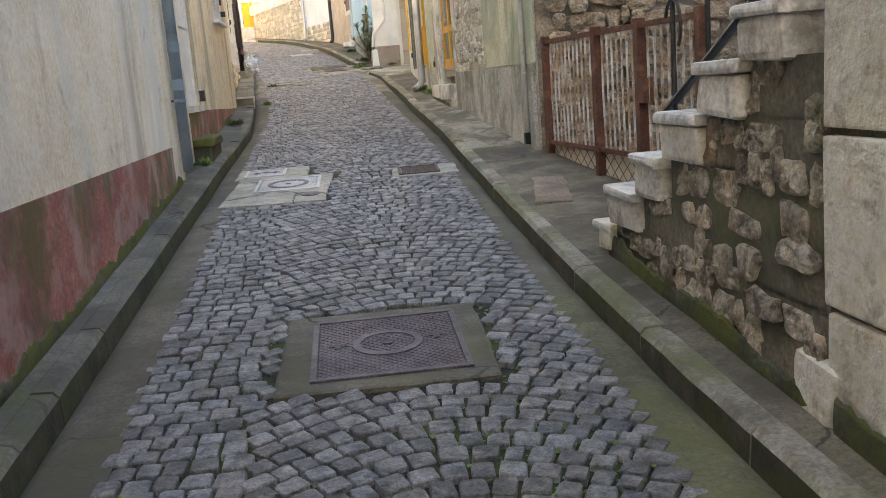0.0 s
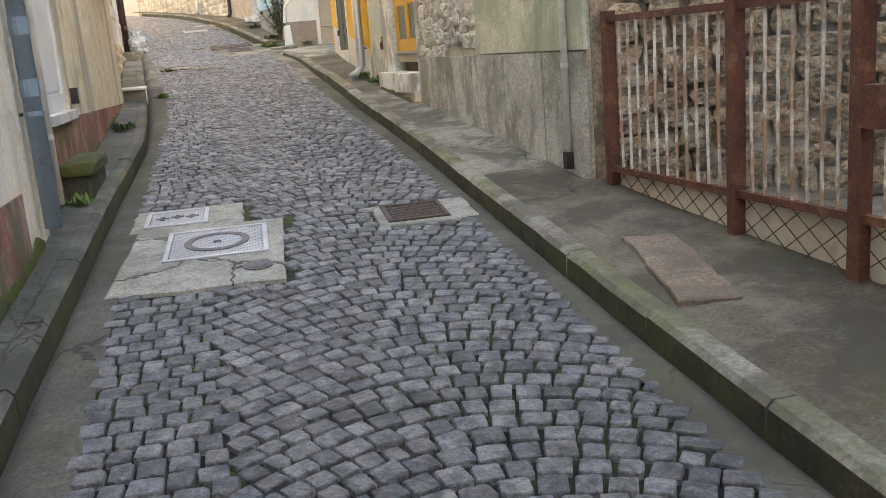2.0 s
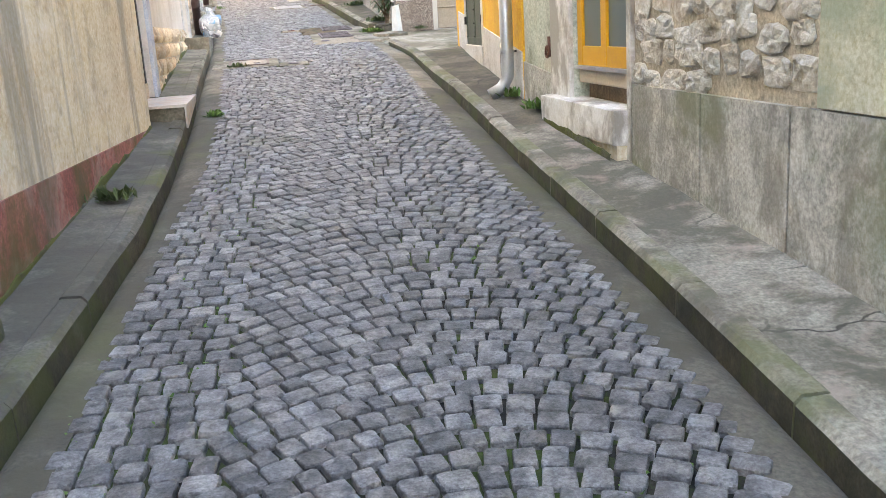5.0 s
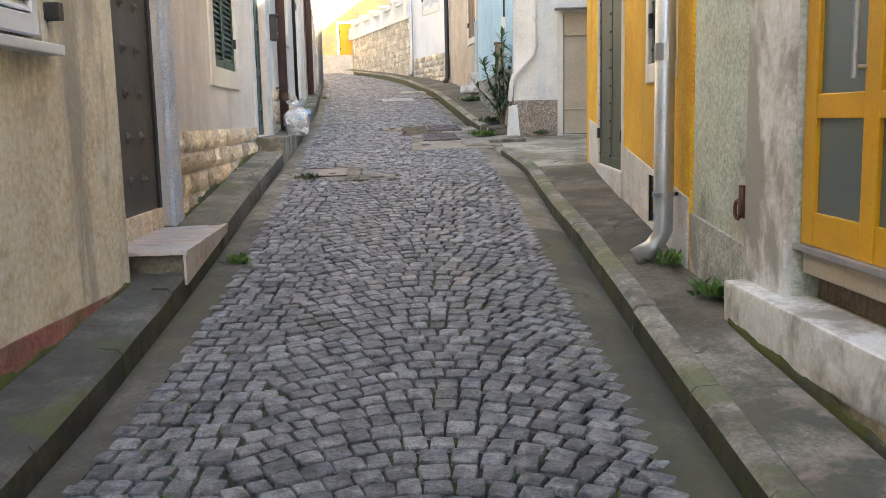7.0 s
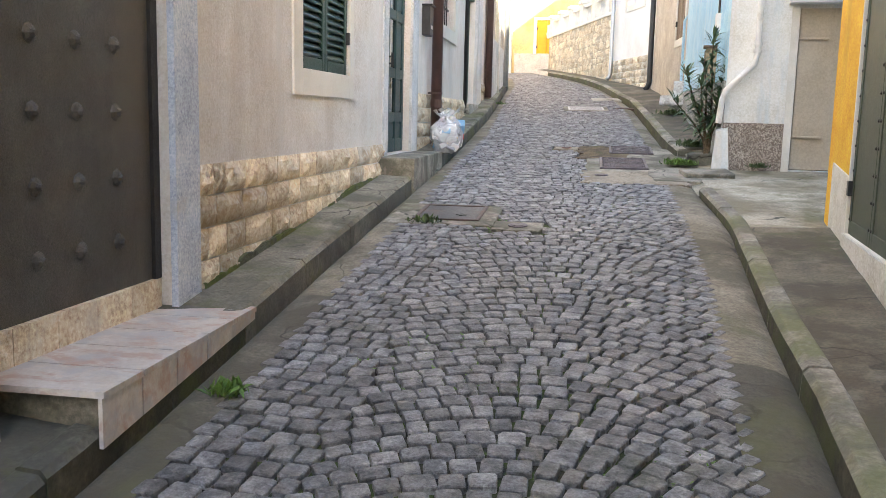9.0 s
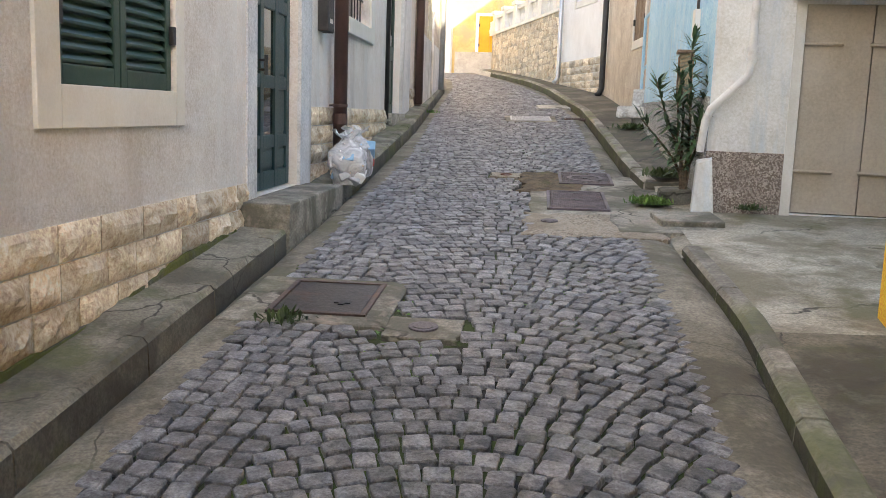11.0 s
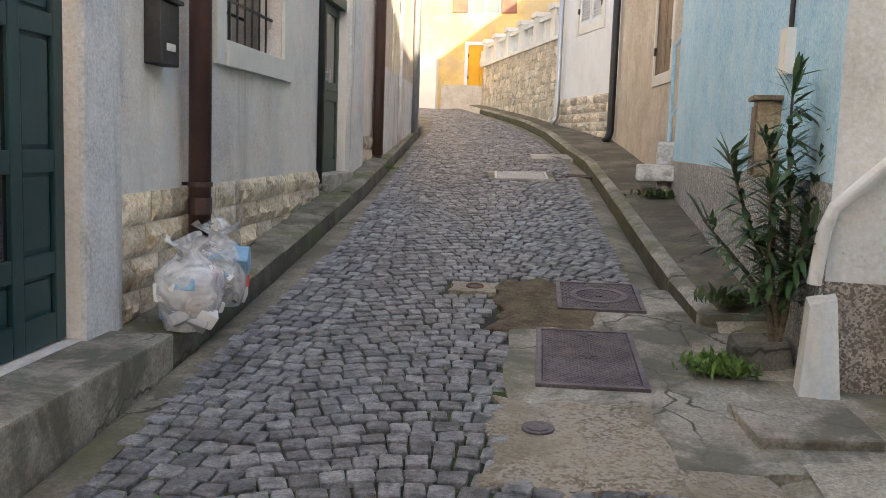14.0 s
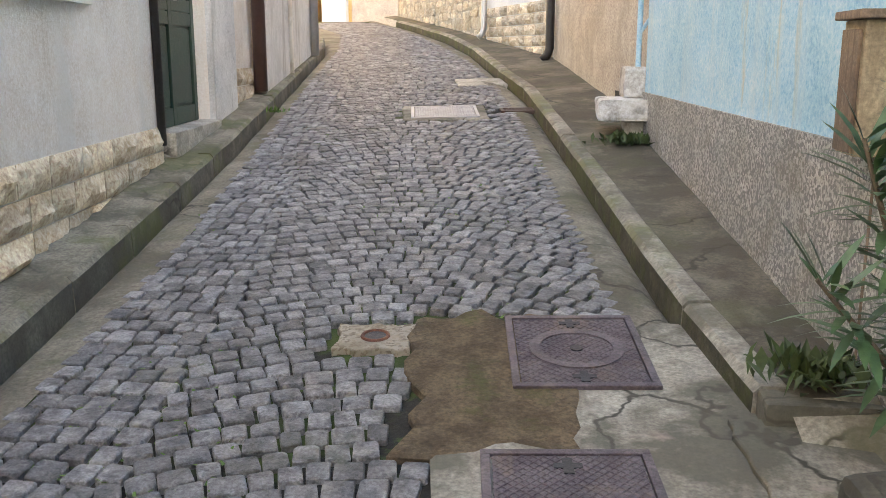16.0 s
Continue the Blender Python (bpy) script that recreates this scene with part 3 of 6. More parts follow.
# patches of the street that carry no setts: centre x, y, half width, half length, turn in degrees
PATCHES = [(0.0, 4.23, 0.49, 0.53, 0), (-0.86, 8.70, 0.47, 0.66, -2), (-1.0, 9.62, 0.37, 0.29, 0), (0.56, 9.09, 0.33, 0.26, 0),
           (-1.80, 20.45, 0.42, 0.40, 5), (-1.13, 20.10, 0.19, 0.16, 5), (-0.45, 24.10, 0.58, 1.45, 7), (-0.92, 25.1, 0.34, 0.58, 7),
           (-1.47, 25.40, 0.15, 0.12, 5), (-1.86, 30.9, 0.42, 0.42, 9), (-1.13, 31.07, 0.2, 0.1, 9), (-1.5, 33.2, 0.5, 0.3, 12), (0.0, 23.3, 0.5, 0.6, 7)]


def bare(x, y, grow=0.03):
    for px, py, hw, hl, a in PATCHES:
        c, s = math.cos(radians(-a)), math.sin(radians(-a))
        dx, dy = x - px, y - py
        if abs(dx * c - dy * s) < hw + grow and abs(dx * s + dy * c) < hl + grow:
            return True
    return False


def sett(w, l, seed):
    """One hewn sett: straight uneven sides, nicked corners and a worn, nearly flat top. Points and faces about its own middle."""
    r = np.random.default_rng(seed)
    rim = []
    for bx, by in ((-1, -1), (1, -1), (1, 1), (-1, 1)):
        cx, cy = bx * w / 2 * (1 + r.uniform(-0.09, 0.05)), by * l / 2 * (1 + r.uniform(-0.09, 0.05))
        n1, n2 = r.uniform(0.04, 0.15, 2)
        first, second = (cx, cy - by * n1 * l), (cx - bx * n2 * w, cy)
        rim += [first, second] if bx * by > 0 else [second, first]
    h = r.uniform(-0.004, 0.003)
    tx, ty = r.uniform(-0.05, 0.05, 2)
    k = r.uniform(0.88, 0.93)
    v = [(x * 1.02, y * 1.02, -0.04) for x, y in rim]
    v += [(x, y, h - 0.005 + tx * x + ty * y) for x, y in rim]
    v += [(x * k, y * k, h + tx * x + ty * y + r.uniform(-0.002, 0.002)) for x, y in rim]
    v.append((r.uniform(-0.015, 0.015), r.uniform(-0.015, 0.015), h + r.uniform(0.0, 0.004)))
    f = [(i, (i + 1) % 8, 8 + (i + 1) % 8, 8 + i) for i in range(8)]
    f += [(8 + i, 8 + (i + 1) % 8, 16 + (i + 1) % 8, 16 + i) for i in range(8)]
    f += [(16 + i, 16 + (i + 1) % 8, 24) for i in range(8)]
    return v, f


EDGE, RISE = 0.5, 0.34  # a straight band along one edge, then arches that rise by this much


def sett_places():
    """Courses across the street: straight along one edge, then one arch to the other edge."""
    out = []
    pitch = 0.116
    row = 0
    while -3.0 + row * pitch < TOP - 1:
        y = -3.0 + row * pitch
        span = cob_r(y) - cob_l(y)
        u = 0.03 * (row % 2) + rng.uniform(0, 0.02)
        while u < span - 0.03:
            ang = 0.0
            if u > EDGE:
                ang = math.atan(RISE * math.pi / (span - EDGE) * math.cos(math.pi * (u - EDGE) / (span - EDGE)))
            long = rng.uniform(0.086, 0.128)
            w = min(long * math.cos(ang), span - u)
            if span - u - w < 0.045:
                w = span - u
            mid = u + w / 2
            fan = RISE * math.sin(math.pi * max(mid - EDGE, 0) / (span - EDGE))
            cy = y + fan + rng.uniform(-0.006, 0.006) + 0.04 * noise.noise((mid * 1.1, y * 0.6, 0))
            cx = cob_l(cy) + mid * (cob_r(cy) - cob_l(cy)) / span
            if w > 0.04 and not bare(cx, cy, 0.035):
                out.append((cx, cy, w / math.cos(ang) - rng.uniform(0.008, 0.017), pitch * math.cos(ang) - rng.uniform(0.008, 0.017), ang + rng.uniform(-0.05, 0.05)))
            u += w
        row += 1
    return out


SETTS = sett_places()
SINGLE = [s for s in SETTS if 4.8 < s[1] < 7.2][:300]
single_set = {id(s) for s in SINGLE}
rest = Mesh()
for i, s in enumerate(SETTS):
    if id(s) in single_set:
        continue
    cx, cy, w, l, a = s
    v, f = sett(w, l, i)
    c, sn = math.cos(a), math.sin(a)
    g, dg = gz(cy), (gz(cy + 0.3) - gz(cy - 0.3)) / 0.6
    rest.add([(cx + x * c - y * sn, cy + x * sn + y * c, g + z + dg * (x * sn + y * c) + 0.006 * noise.noise((cx * 2.2, cy * 2.2, 3.0))) for x, y, z in v], f)
road = bpy.data.objects["road"]
tagged(part("setts", rest, M_SETT, road), "grey basalt setts laid in arches, worn and uneven", "", kind="stuff")

for y0, y1, mat in ((-12, 18.0, M_GUTTER), (18.0, TOP, M_GUTTER_PALE)):
    strip("gutter_left", lambda y: kerb_l(y) + 0.0, lambda y: cob_l(y) + 0.05, const(-0.065), const(-0.004), y0, y1, mat, "damp concrete gutter beside the street setts", "gutter", 10, 0.01, bend=-6.0)
for y0, y1, mat in ((-12, 4.75, M_GUTTER_MOSS), (4.75, 17.5, M_GUTTER), (17.5, TOP, M_GUTTER_PALE)):
    strip("gutter_right", lambda y: cob_r(y) - 0.05, lambda y: kerb_r(y) + 0.0, const(-0.004), const(-0.055), y0, y1, mat, "mossy concrete gutter beside the street setts", "gutter", 10, 0.01, bend=4.0)
KW = 0.13
wall_l = line([(-12, -0.85), (4.9, -1.62), (9.2, -1.80), (15.8, -2.10), (15.9, -2.5), (21.5, -2.76), (31, -3.95), (35, -4.3), (36, -7), (46, -14)])
wall_r = line([(-12, 1.7), (2.8, 1.52), (5.3, 1.45), (5.35, 2.3), (8.8, 1.9), (9.0, 1.78), (13.3, 1.45), (16, 1.22), (20.4, 1.2), (20.5, 6), (23.9, 6), (24, 0.5), (29.2, -0.02), (34.6, -0.75), (37.7, -1.95), (46, -5.0)])
for y0, y1, mat in ((-12, 17.3, M_DARKPAVE), (17.3, 35.6, M_PAVE_MOSSY)):
    strip("pavement_left", lambda y: wall_l(y) - 0.1, lambda y: kerb_l(y) - KW + 0.04, lambda y: rise_l(y) + 0.016, lambda y: rise_l(y) - 0.012, y0, y1, mat, "narrow damp concrete pavement with cracks and moss", "pavement", 3, 0.012)
for y0, y1, mat in ((-12, 9.6, M_PAVE_BROWN), (9.6, 14.8, M_CONC), (14.8, 20.4, M_PAVE_BROWN), (20.4, 24.8, M_DRIVE), (24.8, TOP, M_PAVE_BROWN)):
    strip("pavement_right", lambda y: kerb_r(y) + KW - 0.04, lambda y: min(wall_r(y) + 0.15, 6.0), lambda y: rise_r(y) - 0.012, lambda y: rise_r(y) + 0.03, y0, y1, mat, "patched concrete pavement with stains and cracks", "pavement", 6, 0.014)

strip("drive_apron", lambda y: kerb_r(y) - 0.01, lambda y: kerb_r(y) + KW + 0.02, const(-0.045), const(0.012), 22.2, 24.75, M_CONC, "cracked concrete apron where the drive meets the gutter", "apron", 3, 0.012)


def kerb(name, fx, rise, sign, y0, y1, gap, label, material, face):
    top = tagged(new(name), label, "kerb", kind="structure")
    y = y0
    while y < y1:
        ln = rng.uniform(0.75, 1.15)
        ya, yb = y + 0.006, min(y + ln, y1) - 0.006
        if not (gap and gap[0] < (ya + yb) / 2 < gap[1]) and yb > ya + 0.05:
            h = rng.uniform(-0.006, 0.006)
            mesh, prof = Mesh(), []
            n = 5
            for k in range(n):
                yy = ya + (yb - ya) * k / (n - 1)
                x, z, r = fx(yy), gz(yy), rise(yy) + h
                wob = 0.008 * noise.noise((x * 4, yy * 4, 1))
                prof.append([(x, yy, z - 0.15), (x + sign * 0.008, yy, z + r - 0.03 + wob), (x + sign * 0.032, yy, z + r - 0.003 + wob), (x + sign * KW * 0.9, yy, z + r + wob * 0.5), (x + sign * KW, yy, z + r - 0.006), (x + sign * KW, yy, z - 0.15)])
            mesh.sheet([row[1:] for row in prof])
            mesh.add(prof[0], [tuple(range(6))])
            mesh.add(prof[-1], [tuple(range(6))[::-1]])
            stone = part("kerbstone", mesh, material, top)
            # street side darker than the top: shade painted into the face, with algae
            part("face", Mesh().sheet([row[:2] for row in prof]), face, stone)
        y += ln
    return top


# last argument: the dark face material, which carries the kerb's painted shade
kerb("kerb_left", kerb_l, rise_l, -1, -6, 17.3, None, "dark damp concrete kerbstones with moss in the joints", M_DARKPAVE, M_ALGAE_SHADE)
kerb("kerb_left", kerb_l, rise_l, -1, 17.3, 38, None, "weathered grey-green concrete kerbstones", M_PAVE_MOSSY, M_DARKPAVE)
kerb("kerb_right", kerb_r, rise_r, 1, -6, 43, (22.6, 24.7), "weathered stone kerb, low where the drive crosses", M_KERB, M_ALGAE_SHADE)

# ---- walls ----
A = Wall((-1.62, 4.0), (-1.83, 9.5), 1)
B = Wall((-1.86, 9.2), (-2.12, 15.75), 1)
SD = Wall((-2.35, 15.75), (-2.46, 17.27), 1)
C = Wall((-2.378, 17.27), (-2.78, 21.5), 1)
D = Wall((-2.78, 21.5), (-3.58, 28.09), 1)
EW = Wall((-3.84, 31.3), (-4.35, 35.0), 1)
Q = Wall((1.48, 2.78), (1.75, -8), -1)
ST = Wall((1.47, 3.0), (1.40, 5.2), -1)
GW = Wall((1.74, 9.0), (1.42, 13.3), -1)
K = Wall((1.42, 13.3), (1.20, 15.85), -1)
Y = Wall((1.18, 15.85), (1.16, 20.5), -1)
WH = Wall((0.46, 23.85), (3.5, 23.85), 1)
BL = Wall((0.46, 23.85), (-0.05, 29.2), -1)
BE = Wall((0.05, 29.4), (-0.8, 34.6), -1)
WW = Wall((-0.8, 34.65), (-1.98, 37.65), -1)
SW = Wall((-2.02, 37.75), (-4.8, 45.0), -1)
FA = Wall((-12, 46.0), (0, 46.0), 1)


def house(name, label):
    return tagged(new(name), label, "house wall", kind="structure")


def wall_mesh(owner, wall, y0, y1, z0, z1, material, openings=(), name="wall", thick=0.32):
    return part(name, wall.solid(Mesh(), y0, y1, z0, z1, openings, thick), material, owner)


def back_and_roof(owner, pts, z0, z1, material=None):
    """The rest of the house behind its street wall: side and back walls and a tiled roof over them."""
    m = Mesh()
    for a, b in zip(pts, pts[1:]):
        m.add([(*a, z0), (*b, z0), (*b, z1), (*a, z1)], [(0, 1, 2, 3)])
    part("rear_wall", m, material or M_PLASTER_D, owner)
    n = len(pts)
    part("roof", Mesh().add([(*p, z1) for p in pts] + [(*p, z1 + 0.12) for p in pts], [tuple(range(n)), tuple(range(n, 2 * n))] + [(k, (k + 1) % n, n + (k + 1) % n, n + k) for k in range(n)]), M_ROOF, owner)


HL = 7.2
ha = house("wall_house_cream", "stained cream roughcast house wall with faded red dado")
wall_mesh(ha, A, -8, 9.2, -1.2, 8.4, M_PLASTER_A)
part("dado", A.box(Mesh(), -8, 8.55, 0.0, 0.012, -1.0, 1.08), M_RED, ha)
back_and_roof(ha, [tuple(A.at(-8, -0.3)[:2]), (-8, -8), (-8, 9.2), tuple(A.at(9.2, -0.3)[:2])], -1.2, 8.4)

hb = house("wall_house_tan", "weathered tan roughcast house wall with red dado")
wall_mesh(hb, B, 9.2, 15.75, 0, 8.6, M_PLASTER_B, [(10.08, 11.15, 1.43, 3.5), (13.74, 14.82, 2.6, 4.1)])
part("dado", B.box(Mesh(), 9.2, 15.72, 0.0, 0.012, 0.5, 1.40, 0.9, 1.30), M_RED, hb)
back_and_roof(hb, [tuple(B.at(9.2, -0.3)[:2]), (-8, 9.2), (-8, 15.75), tuple(B.at(15.75, -0.3)[:2])], 0, 8.6)

hc = house("wall_house_stone_base", "grey roughcast house wall with rock-faced stone base")
wall_mesh(hc, C, 17.27, 21.5, 1.0, HL + 1, M_PLASTER_C, [(19.25, 20.46, 2.78, 4.3)])
wall_mesh(hc, D, 21.5, 31.3, 1.2, HL + 1.5, M_PLASTER_D, [(21.93, 23.14, 2.06, 4.4), (25.15, 26.62, 3.70, 5.2), (28.12, 29.46, 2.66, 5.0)])
part("corner_strip", C.box(Mesh(), 17.25, 17.52, 0.0, 0.035, 1.3, HL), M_BLUEGREY, hc)
part("over_door", SD.box(Mesh(), 15.75, 17.26, -0.05, 0.2, 3.75, HL), M_PLASTER_B, hc)
part("door_surround", D.box(Mesh(), 21.70, 21.93, 0.0, 0.012, 1.9, 4.4), M_GREYSTONE, hc)
part("door_surround", D.box(Mesh(), 23.14, 23.52, 0.0, 0.03, 1.9, 4.5), M_GREYSTONE, hc)
part("door_jamb", D.box(Mesh(), 29.46, 30.32, 0.0, 0.05, 2.5, 6.0), M_GREYSTONE, hc)
back_and_roof(hc, [tuple(SD.at(15.75, -0.4)[:2]), (-9, 15.75), (-9, 31.3), tuple(D.at(31.3, -0.3)[:2]), tuple(D.at(21.5, -0.3)[:2])], 1.0, HL + 1)

he = house("wall_house_grey", "grey-beige rendered house wall at the bend")
wall_mesh(he, EW, 31.3, 35.1, 2.0, 8.6, M_BEIGE)
part("dado", EW.box(Mesh(), 31.32, 35.08, 0.0, 0.012, 2.2, 4.05), M_GREYSTONE, he)
back_and_roof(he, [tuple(EW.at(31.3, -0.05)[:2]), (-9, 31.3), (-9, 35.1), tuple(EW.at(35.1, 0)[:2])], 2.0, 8.6, M_BEIGE)

hq = house("wall_stone_pillar", "tall rubble wall with rough ashlar corner")
wall_mesh(hq, Q, -8, 2.74, -1.2, 10.5, M_MORTAR)
back_and_roof(hq, [tuple(Q.at(-8, -0.3)[:2]), (8, -8), (8, 2.6), tuple(Q.at(2.74, -0.3)[:2])], -1.2, 10.5)

hg = house("wall_house_cement_base", "old plastered stone house wall with cement panels below")
wall_mesh(hg, GW, 9.0, 13.3, 0, 7.2, M_MORTAR_L)
part("plaster_field", GW.box(Mesh(), 9.0, 11.25, 0.0, 0.03, 1.6, 7.1), M_GREENISH, hg)
wall_mesh(hg, K, 13.3, 15.85, 0.4, 7.2, M_GREENGREY, [(13.38, 14.5, 1.42, 3.75)])
part("pier", K.box(Mesh(), 14.5, 14.96, 0.0, 0.035, 0.9, 4.2), M_WHITEWASH, hg)
part("pier", K.box(Mesh(), 13.3, 13.37, 0.0, 0.03, 0.9, 4.2), M_WHITEWASH, hg)
part("footing", K.box(Mesh(), 14.97, 15.84, 0.0, 0.02, 0.8, 1.58, 0.8, 1.66), M_DADO_GREY, hg)
back_and_roof(hg, [tuple(GW.at(9.0, -0.3)[:2]), (9, 8.7), (9, 15.85), tuple(K.at(15.85, -0.3)[:2])], 0, 7.2)

hy = house("wall_house_yellow", "ochre yellow rendered house wall with pale grey dado")
wall_mesh(hy, Y, 15.85, 20.5, 0.8, 9.5, M_YELLOW, [(16.35, 17.1, 2.58, 3.9), (18.27, 19.72, 1.74, 4.0), (16.45, 17.05, 1.48, 1.81)])
dado = Mesh()
for a, b, za in ((15.86, 16.44, 0), (16.44, 17.06, 1.81), (17.06, 18.2, 0), (19.78, 20.51, 0)):
    Y.box(dado, a, b, 0.0, 0.012, za or 0.9, gz(a) + 0.52, za or 0.9, gz(b) + 0.52)
Y.box(dado, 16.44, 17.06, 0.0, 0.012, 0.9, 1.48)
part("dado", dado, M_DADO_PINK, hy)
part("side_wall", Mesh().box(1.16, 9, 20.5, 20.8, 0.8, 9.5), M_YELLOW, hy)
back_and_roof(hy, [tuple(Y.at(15.85, -0.3)[:2]), (9, 15.85), (9, 20.8), (1.3, 20.8)], 0.8, 9.5)

hw = house("wall_house_white_blue", "white and sky-blue limewashed house with rough base")
wall_mesh(hw, WH, 0.46, 9.0, 1.4, 8.0, M_WHITE, [(1.17, 2.25, 1.97, 3.7)])
wall_mesh(hw, BL, 24.17, 29.2, 1.6, 8.0, M_BLUE)
part("base", WH.box(Mesh(), 0.455, 1.09, 0.0, 0.015, 1.6, 2.47), M_SPECK, hw)
part("base", BL.box(Mesh(), 23.86, 29.2, 0.0, 0.02, 1.7, 2.93, 2.2, 2.95), M_STUCCO, hw)
part("corner", BL.box(Mesh(), 23.855, 24.17, -0.3, 0.0, 1.6, 8.0), M_BLUE, hw)
back_and_roof(hw, [(9, 23.9), (9, 29.3), tuple(BL.at(29.2, -0.3)[:2]), (0.5, 23.9)], 1.4, 8.0)

hz = house("wall_house_beige", "beige rendered house wall with wooden shutters")
wall_mesh(hz, BE, 29.4, 34.6, 2.0, 9.0, M_BEIGE, [(30.3, 31.3, 3.95, 5.3)])
part("end_wall", Mesh().box(-0.02, 8, 29.25, 29.42, 2.0, 9.0), M_BEIGE, hz)
part("footing", BE.box(Mesh(), 29.45, 34.6, 0.0, 0.012, 2.2, 3.5, 2.6, 3.75), M_BEIGE, hz)
back_and_roof(hz, [(8, 29.4), (8, 34.6), tuple(BE.at(34.6, -0.3)[:2]), (0.2, 29.4)], 2.0, 9.0)

hx = house("wall_house_white", "clean white rendered house wall with stone base")
wall_mesh(hx, WW, 34.65, 37.65, 2.4, 8.78, M_WHITE2, [(35.5, 36.7, 5.25, 6.8)])
back_and_roof(hx, [(7, 34.65), (7, 37.7), tuple(WW.at(37.65, -0.1)[:2]), tuple(WW.at(34.65, -0.3)[:2])], 2.4, 8.8, M_WHITE2)
# unseen gable, added with this pitch to cast the far facade's diagonal shadow
gable = Mesh()
prof = [(-2.15, 8.75), (2.5, 12.1), (7.1, 8.75)]
gable.add([(x, 34.6, z) for x, z in prof] + [(x, 37.75, z) for x, z in prof], [(0, 1, 2), (3, 5, 4), (0, 3, 4, 1), (1, 4, 5, 2), (0, 2, 5, 3)])
part("gable_roof", gable, M_ROOF, hx)

hs = house("wall_garden", "rubble garden wall with sun glow in its stone colour, and a balustrade")
wall_mesh(hs, SW, 37.75, 45, 2.8, 5.2, M_MORTAR_L)

hf = house("wall_house_far", "weathered yellow house across the top of the street")
wall_mesh(hf, FA, -7.0, 3, 3.0, 11.0, M_FARYELLOW, [(-5.42, -4.68, 4.68, 5.92), (-5.45, -4.5, 6.85, 8.6)])
back_and_roof(hf, [(3, 46.3), (3, 54), (-7, 54), (-7, 46.3)], 3.0, 11.0, M_FARYELLOW)
hl = house("wall_house_far_side", "yellow house beyond the bend")
part("wall", Mesh().box(-16, -7.25, 44.0, 52, 3.0, 10), M_FARYELLOW, hl)
part("roof", Mesh().box(-16.2, -7.0, 43.8, 52.2, 10, 10.2), M_ROOF, hl)
hk = house("wall_behind", "plain plastered house across the foot of the street")
part("wall", Mesh().box(-8, 8, -14, -12.5, -2, 6), M_PLASTER_A, hk)


# ---- street things ----
def slope(y):
    return (gz(y + 0.4) - gz(y - 0.4)) / 0.8


def on_street(x, y, turn=0.0, up=0.0):
    """A pose on the sloping street: x across, y uphill."""
    return Matrix.Translation((x, y, gz(y) + up)) @ Matrix.Rotation(math.atan(slope(y)), 4, "X") @ Matrix.Rotation(radians(turn), 4, "Z")


def pad(name, x, y, hw, hl, turn, material, label, up=0.0, edge=0.02, hole=None, category="concrete patch"):
    """A cast slab with an uneven outline, lying among the setts."""
    m = on_street(x, y, turn)
    pts = []
    n = 10
    for k in range(4 * n):
        s, u = divmod(k, n)
        u = u / n * 2 - 1
        px, py = ((u, -1), (1, u), (-u, 1), (-1, -u))[s]
        w = edge * noise.noise((px * 3 + x * 5, py * 3 + y * 5, 2.0))
        pts.append((px * (hw + w), py * (hl + w)))
    k = len(pts)
    mesh = Mesh()
    rings = [[(px, py, -0.05) for px, py in pts], [(px, py, up - 0.006) for px, py in pts], [(px * 0.97, py * 0.97, up) for px, py in pts]]
    if hole:
        rings.append([(max(-hole[0], min(hole[0], px)), max(-hole[1], min(hole[1], py)), up) for px, py in pts])
        rings.append([(px, py, up - 0.03) for px, py, _ in rings[-1]])
    verts = [m @ Vector(p) for ring in rings for p in ring]
    faces = [(r * k + i, r * k + (i + 1) % k, (r + 1) * k + (i + 1) % k, (r + 1) * k + i) for r in range(len(rings) - 1) for i in range(k)]
    faces.append(tuple((len(rings) - 1) * k + i for i in range(k)))
    mesh.add(verts, faces)
    return tagged(part(name, mesh, material), label, category, kind="structure")


